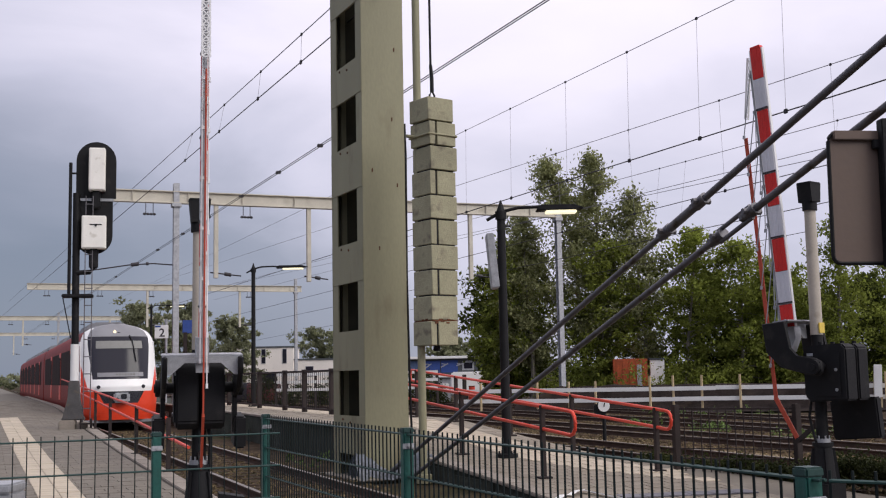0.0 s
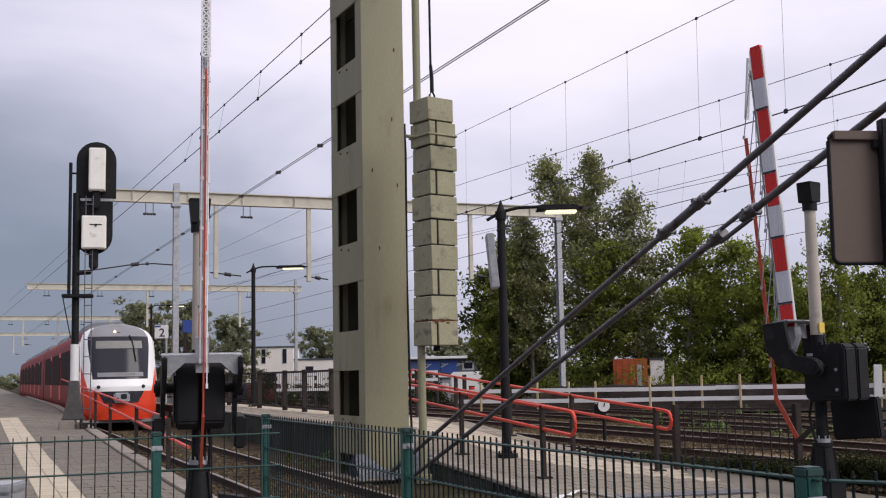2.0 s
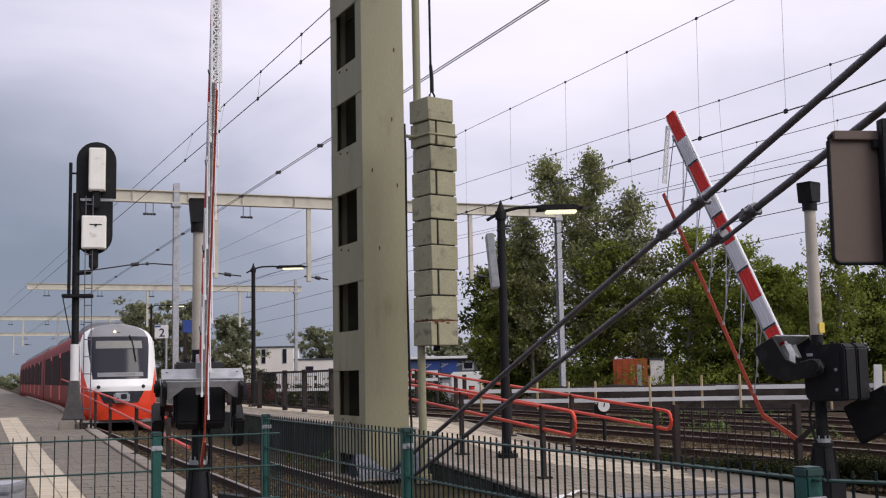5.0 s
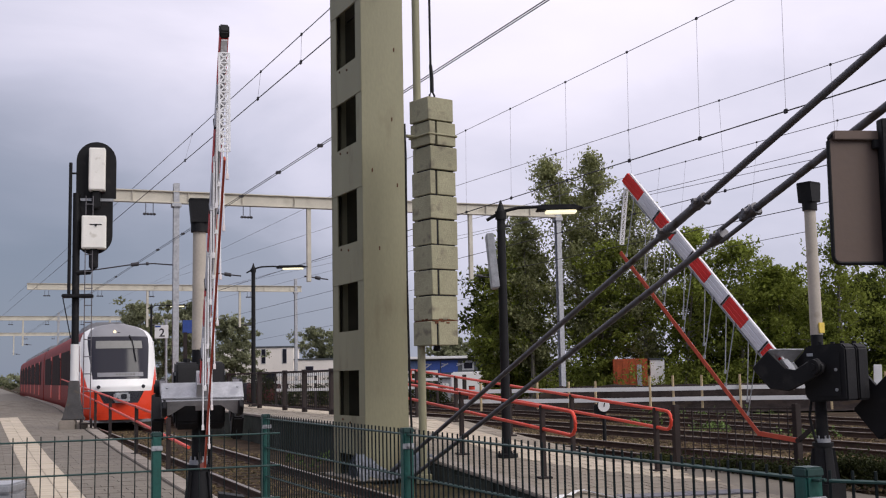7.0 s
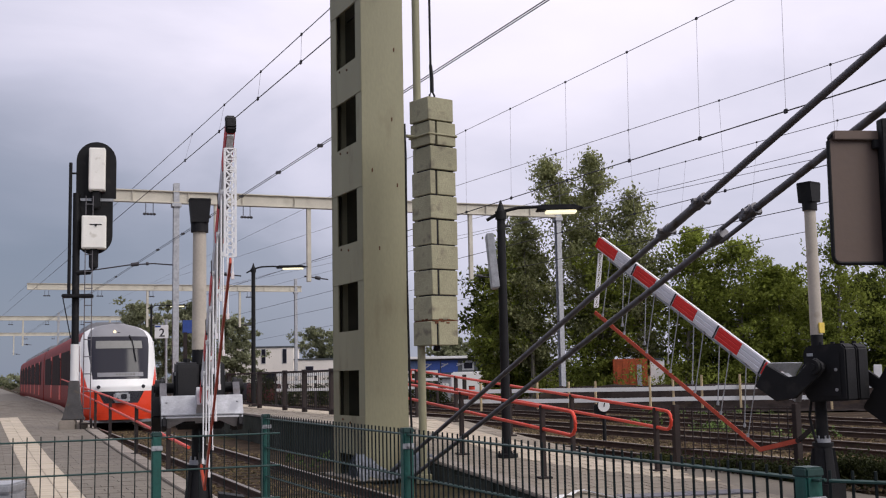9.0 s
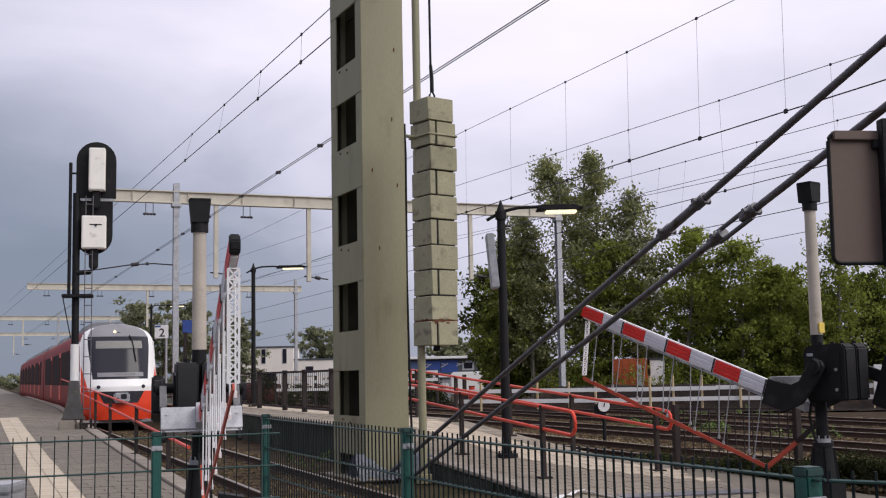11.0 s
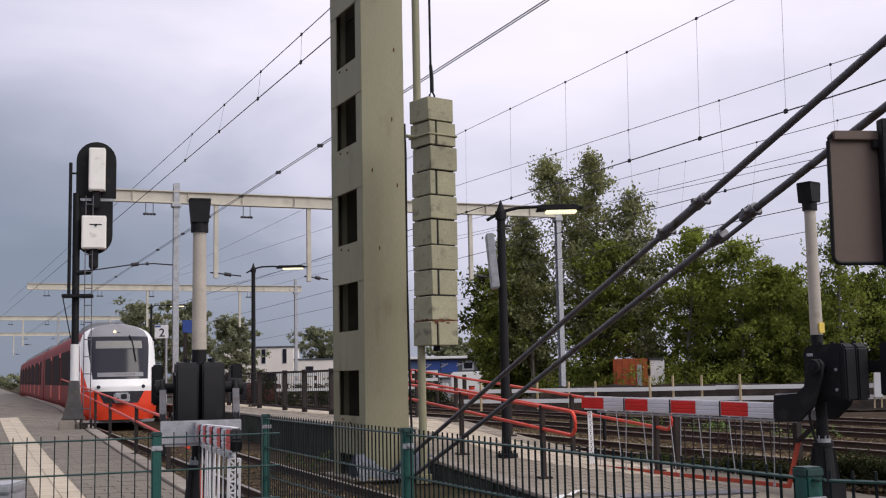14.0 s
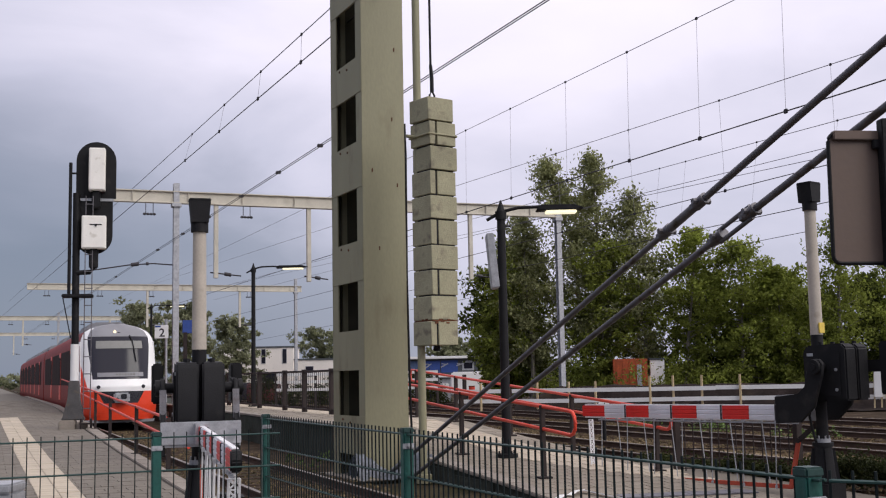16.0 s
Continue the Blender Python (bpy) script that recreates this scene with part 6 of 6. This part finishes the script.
def orange_shed():
    t = thing("orange_container", "weathered orange container half hidden by the trees", "container", pose(31.5, 51.9, -0.35, 0, 0, -30))
    bm = bmesh.new()
    span(bm, (-0.9, 0, 0.3), (0.9, 1.8, 2.62), 0.03)
    part("body", bm, M["orange"], t)
    for k in range(5):
        bm = bmesh.new()
        x = -0.72 + 0.34 * k
        span(bm, (x, -0.03, 0.35), (x + 0.14, 0.01, 2.57))
        part("rib", bm, M["orange"], t)
    bm = bmesh.new()
    span(bm, (0.35, -0.05, 0.35), (0.6, 0.02, 2.3))
    part("grey_post", bm, M["zinc"], t)
    bm = bmesh.new()
    for k in (-0.8, 0.8):
        span(bm, (k - 0.1, 0.1, 0), (k + 0.1, 1.7, 0.3))
    part("skid", bm, M["shed"], t)
    w = thing("white_cabin", "white site cabin glimpsed between the trees", "cabin", pose(33.2, 51.9, -0.15, 0, 0, -30))
    bm = bmesh.new()
    span(bm, (-0.4, 0, 0), (0.35, 1.2, 2.35), 0.02)
    part("wall", bm, M["white"], w)
    bm = bmesh.new()
    span(bm, (-0.45, -0.06, 2.35), (0.40, 1.26, 2.43), 0.02)
    part("roof", bm, M["shed"], w)


orange_shed()


# ---- small things round the crossing ----
def soil_bank():
    """A low dark brown bank along the far side of the board fence."""
    # added to fill the gaps between and below the boards with dark brown
    a, b = Vector((22.8, 47.95, 0)), Vector((52.0, 23.0, 0))
    side = Vector((0.65, 0.76, 0))
    bm = bmesh.new()
    rows = []
    for k in range(121):
        p = a.lerp(b, k / 120)
        h = min(0.98, 0.25 + k * 0.12) + 0.10 * noise.noise((k * 0.31, 2.0, 0)) + 0.05 * noise.noise((k * 1.3, 5.0, 0))
        rows.append([bm.verts.new(p + side * d + Vector((0, 0, z + 0.05 * noise.noise((k * 0.9, d * 3, 0))))) for d, z in ((-2.4, -0.13), (-0.2, -0.10), (0.35, 0.15), (0.75, h * 0.75), (1.25, h), (2.6, h * 0.8), (4.5, -0.25))])
    for p, q in zip(rows, rows[1:]):
        for i in range(5):
            bm.faces.new((p[i], q[i], q[i + 1], p[i + 1]))
    tagged(part("soil_bank", bm, M["bank_brown"]), "low dark brown bank behind the board fence", "bank", kind="structure")


def white_board():
    t = thing("notice_post", "broad weathered white board standing at the fence beyond the tracks", "board", pose(34.4, 37.2, -0.2, 0, 2, -38))
    bm = bmesh.new()
    span(bm, (-0.16, -0.05, 0.55), (0.16, 0.05, 1.90), 0.015)
    part("board", bm, M["barrier_white"], t)
    for x in (-0.14, 0.14):
        bm = bmesh.new()
        span(bm, (x - 0.03, 0.05, -0.2), (x + 0.03, 0.11, 1.5))
        part("stake", bm, M["wood"], t, "pale timber stake")


def crossing_path():
    """The strip of paving that leads from the ramp round the barrier."""
    t = thing("crossing_path", "pale concrete path round the foot of the barrier", "path", kind="structure")
    for y0, y1, x1, x2 in ((9.6, 11.0, 11.3, 11.25), (11.0, 12.4, 11.25, 11.2), (12.4, 13.8, 11.2, 10.95), (13.8, 15.2, 10.95, 10.7), (15.2, 16.4, 10.7, 10.4)):
        bm = bmesh.new()
        z0, z1 = lift(y0, MID_STOPS) - 0.004, lift(y1, MID_STOPS) - 0.004
        lo = [bm.verts.new(p) for p in ((10.003, y0 + 0.006, -0.4), (x1, y0 + 0.006, -0.4), (x2, y1 - 0.006, -0.4), (10.003, y1 - 0.006, -0.4))]
        hi = [bm.verts.new(p) for p in ((10.003, y0 + 0.006, z0), (x1, y0 + 0.006, z0), (x2, y1 - 0.006, z1), (10.003, y1 - 0.006, z1))]
        bm.faces.new(lo[::-1])
        bm.faces.new(hi)
        for i in range(4):
            bm.faces.new((lo[i], lo[(i + 1) % 4], hi[(i + 1) % 4], hi[i]))
        part("slab", bm, M["paving"], t, rounded=False)


def barrel_and_crate():
    t = thing("orange_barrel", "small bright orange barrel beside the white van", "barrel", pose(30.2, 70.0, -0.15))
    bm = bmesh.new()
    rod(bm, (0, 0, 0), (0, 0, 0.95), 0.24, 0.20, seg=16)
    for z in (0.25, 0.6):
        rod(bm, (0, 0, z), (0, 0, z + 0.05), 0.25, seg=16)
    part("drum", bm, M["handrail_red"], t)
    bm = bmesh.new()
    rod(bm, (0, 0, 0.95), (0, 0, 1.0), 0.215, seg=16)
    part("lid", bm, M["black"], t)
    p = thing("dark_post", "dark square post beside the orange barrel", "post", pose(29.75, 70.2, -0.15))
    bm = bmesh.new()
    span(bm, (-0.11, -0.11, 0), (0.11, 0.11, 1.75), 0.02)
    part("shaft", bm, M["dark_post"], p)
    c = thing("white_crate", "white plastic crate standing on a pallet beyond the tracks", "crate", pose(28.3, 70.0, -0.15, 0, 0, -20))
    bm = bmesh.new()
    span(bm, (-0.22, -0.22, 0.75), (0.22, 0.22, 1.2), 0.03)
    part("crate", bm, M["white"], c)
    bm = bmesh.new()
    span(bm, (-0.35, -0.30, 0.0), (0.35, 0.30, 0.75), 0.02)
    part("pallet", bm, M["zinc"], c)


def drive_box():
    t = thing("drive_box", "black ribbed box with a sloping lid beside the barrier pedestal", "box", pose(2.56, 12.75, -0.14, 0, 0, -8))
    bm = bmesh.new()
    span(bm, (-0.10, -0.13, 0), (0.10, 0.13, 0.46), 0.015)
    part("body", bm, M["black"], t)
    bm = bmesh.new()
    slab(bm, [(-0.14, 0.46), (0.14, 0.46), (0.14, 0.49), (-0.14, 0.54)], "y", -0.15, 0.15)
    part("lid", bm, M["black"], t)
    for x in (-0.06, 0.0, 0.06):
        bm = bmesh.new()
        span(bm, (x - 0.01, -0.145, 0.05), (x + 0.01, -0.13, 0.42))
        part("rib", bm, M["black"], t)


def grit_box():
    t = thing("grit_box", "pale grey box with a white lid and red mark", "box", pose(0.03, 13.6, -0.14, 0, 0, -20))
    bm = bmesh.new()
    span(bm, (-0.55, -0.2, 0), (0.34, 0.3, 0.60), 0.02)
    part("body", bm, M["zinc"], t)
    bm = bmesh.new()
    span(bm, (-0.58, -0.23, 0.60), (0.345, 0.33, 0.70), 0.02)
    part("lid", bm, M["zinc"], t, "pale grey lid")
    bm = bmesh.new()
    span(bm, (0.02, -0.235, 0.60), (0.13, -0.22, 0.69), 0.004)
    part("red_mark", bm, M["skirt_red"], t, "red mark")


def tarpaulin():
    t = thing("tarpaulin", "crumpled blue-grey tarpaulin heaped against the mast foot", "tarpaulin", pose(6.15, 18.3, -0.1, 0, 0, 4))
    bm = bmesh.new()
    n, m = 22, 9
    rng = random.Random(8)
    grid = []
    for j in range(m + 1):
        row = []
        for i in range(n + 1):
            u, v = i / n, j / m
            z = 0.06 + 0.40 * math.sin(math.pi * v) * (0.55 + 0.45 * math.sin(u * 9 + 2 * v)) + rng.uniform(-0.035, 0.035)
            row.append(bm.verts.new((-0.45 + 1.6 * u + rng.uniform(-0.02, 0.02), -0.30 + 0.6 * v + 0.05 * math.sin(u * 13), max(0.0, z))))
        grid.append(row)
    for a, b in zip(grid, grid[1:]):
        for i in range(n):
            bm.faces.new((a[i], a[i + 1], b[i + 1], b[i]))
    bmesh.ops.solidify(bm, geom=list(bm.faces), thickness=0.012)
    part("sheet", bm, M["tarp"], t)


def plastic_strip():
    t = thing("plastic_strip", "crumpled strip of white plastic lying on the ramp", "plastic strip")
    bm = bmesh.new()
    pts = [(7.02, 13.50, 0.05), (7.15, 13.62, 0.08), (7.30, 13.70, 0.06), (7.45, 13.80, 0.10), (7.63, 13.95, 0.09), (7.70, 13.70, 0.07), (7.76, 13.40, 0.05), (7.82, 13.05, 0.04)]
    for p, q in zip(pts, pts[1:]):
        flat_bar(bm, Vector(p) - Vector((0, 0, 0.055)), Vector(q) - Vector((0, 0, 0.055)), 0.09, 0.012, (0.2, 0.3, 1))
    part("strip", bm, M["white"], t)


def shadow_strip():
    # purple-grey shadow on the ramp, laid as a strip of darker bluish colour
    t = thing("paving_shadow_strip", "darker bluish strip for a shadow across the ramp paving", "paving", kind="structure")
    bm = bmesh.new()
    for k in range(6):
        a = Vector((7.95, 13.50, -0.028)).lerp(Vector((9.9, 13.22, -0.040)), k / 6)
        b = Vector((7.95, 13.50, -0.028)).lerp(Vector((9.9, 13.22, -0.040)), (k + 0.96) / 6)
        flat_bar(bm, a, b, 0.42, 0.016)
    part("strip", bm, M["patch"], t)


def weeds():
    rng = random.Random(21)
    centres = []
    for x, y, n, spread in ((18.9, 30.8, 16, 0.35), (19.2, 27.6, 22, 0.4), (19.2, 23.4, 22, 0.4), (5.9, 22.0, 6, 0.3), (10.6, 20.5, 6, 0.25), (25.5, 37.0, 26, 1.5)):
        for _ in range(n):
            centres.append((x + rng.gauss(0, spread), y + rng.gauss(0, spread), -0.12 + rng.random() * 0.22, 0.14))
    verts, faces = leaves(centres, 14, 0.045, rng)
    me = bpy.data.meshes.new("weeds")
    me.from_pydata(verts, [], faces)
    me.materials.append(M["weed"])
    tagged(new("weeds", me), "tufts of green weeds between the tracks", "weeds", kind="stuff")


M["tarp"] = mat("blue_grey_tarpaulin", (0.27, 0.29, 0.34), 0.5, 0, 0.35, 6, 30, 0.3, (0.09, 0.10, 0.14), 0.3, 5.0)
M["patch"] = mat("bluish_paving_shadow", (0.17, 0.165, 0.19), 0.9, 0, 0.15, 3, 50, 0.3)
soil_bank()
white_board()
crossing_path()
barrel_and_crate()
drive_box()
grit_box()
tarpaulin()
plastic_strip()
shadow_strip()
weeds()
# ---- paving of the ramps ----
paving(left, -3.2, 2.65, LEFT_STOPS, 13.0, 70.0, 0.325, M["paving"], M["paving_rest"], 290)
paving(left, 0.72, 1.33, LEFT_STOPS, 13.0, 42.0, 0.305, M["stripe"], M["stripe_rest"], 150, 0.0, lambda y: -0.0108 * (y - 17.0), 0.008)
paving(mid, 7.3, 10.0, MID_STOPS, 11.0, 50.0, 0.30, M["paving_pale"], M["paving_pale_rest"], 290)
paving(mid, 8.45, 9.45, MID_STOPS, 14.2, 50.0, 0.333, M["stripe"], M["stripe_rest"], 150, 0.0, lambda y: 0.10 * max(0.0, 18.0 - y) ** 2, 0.008)

motions()
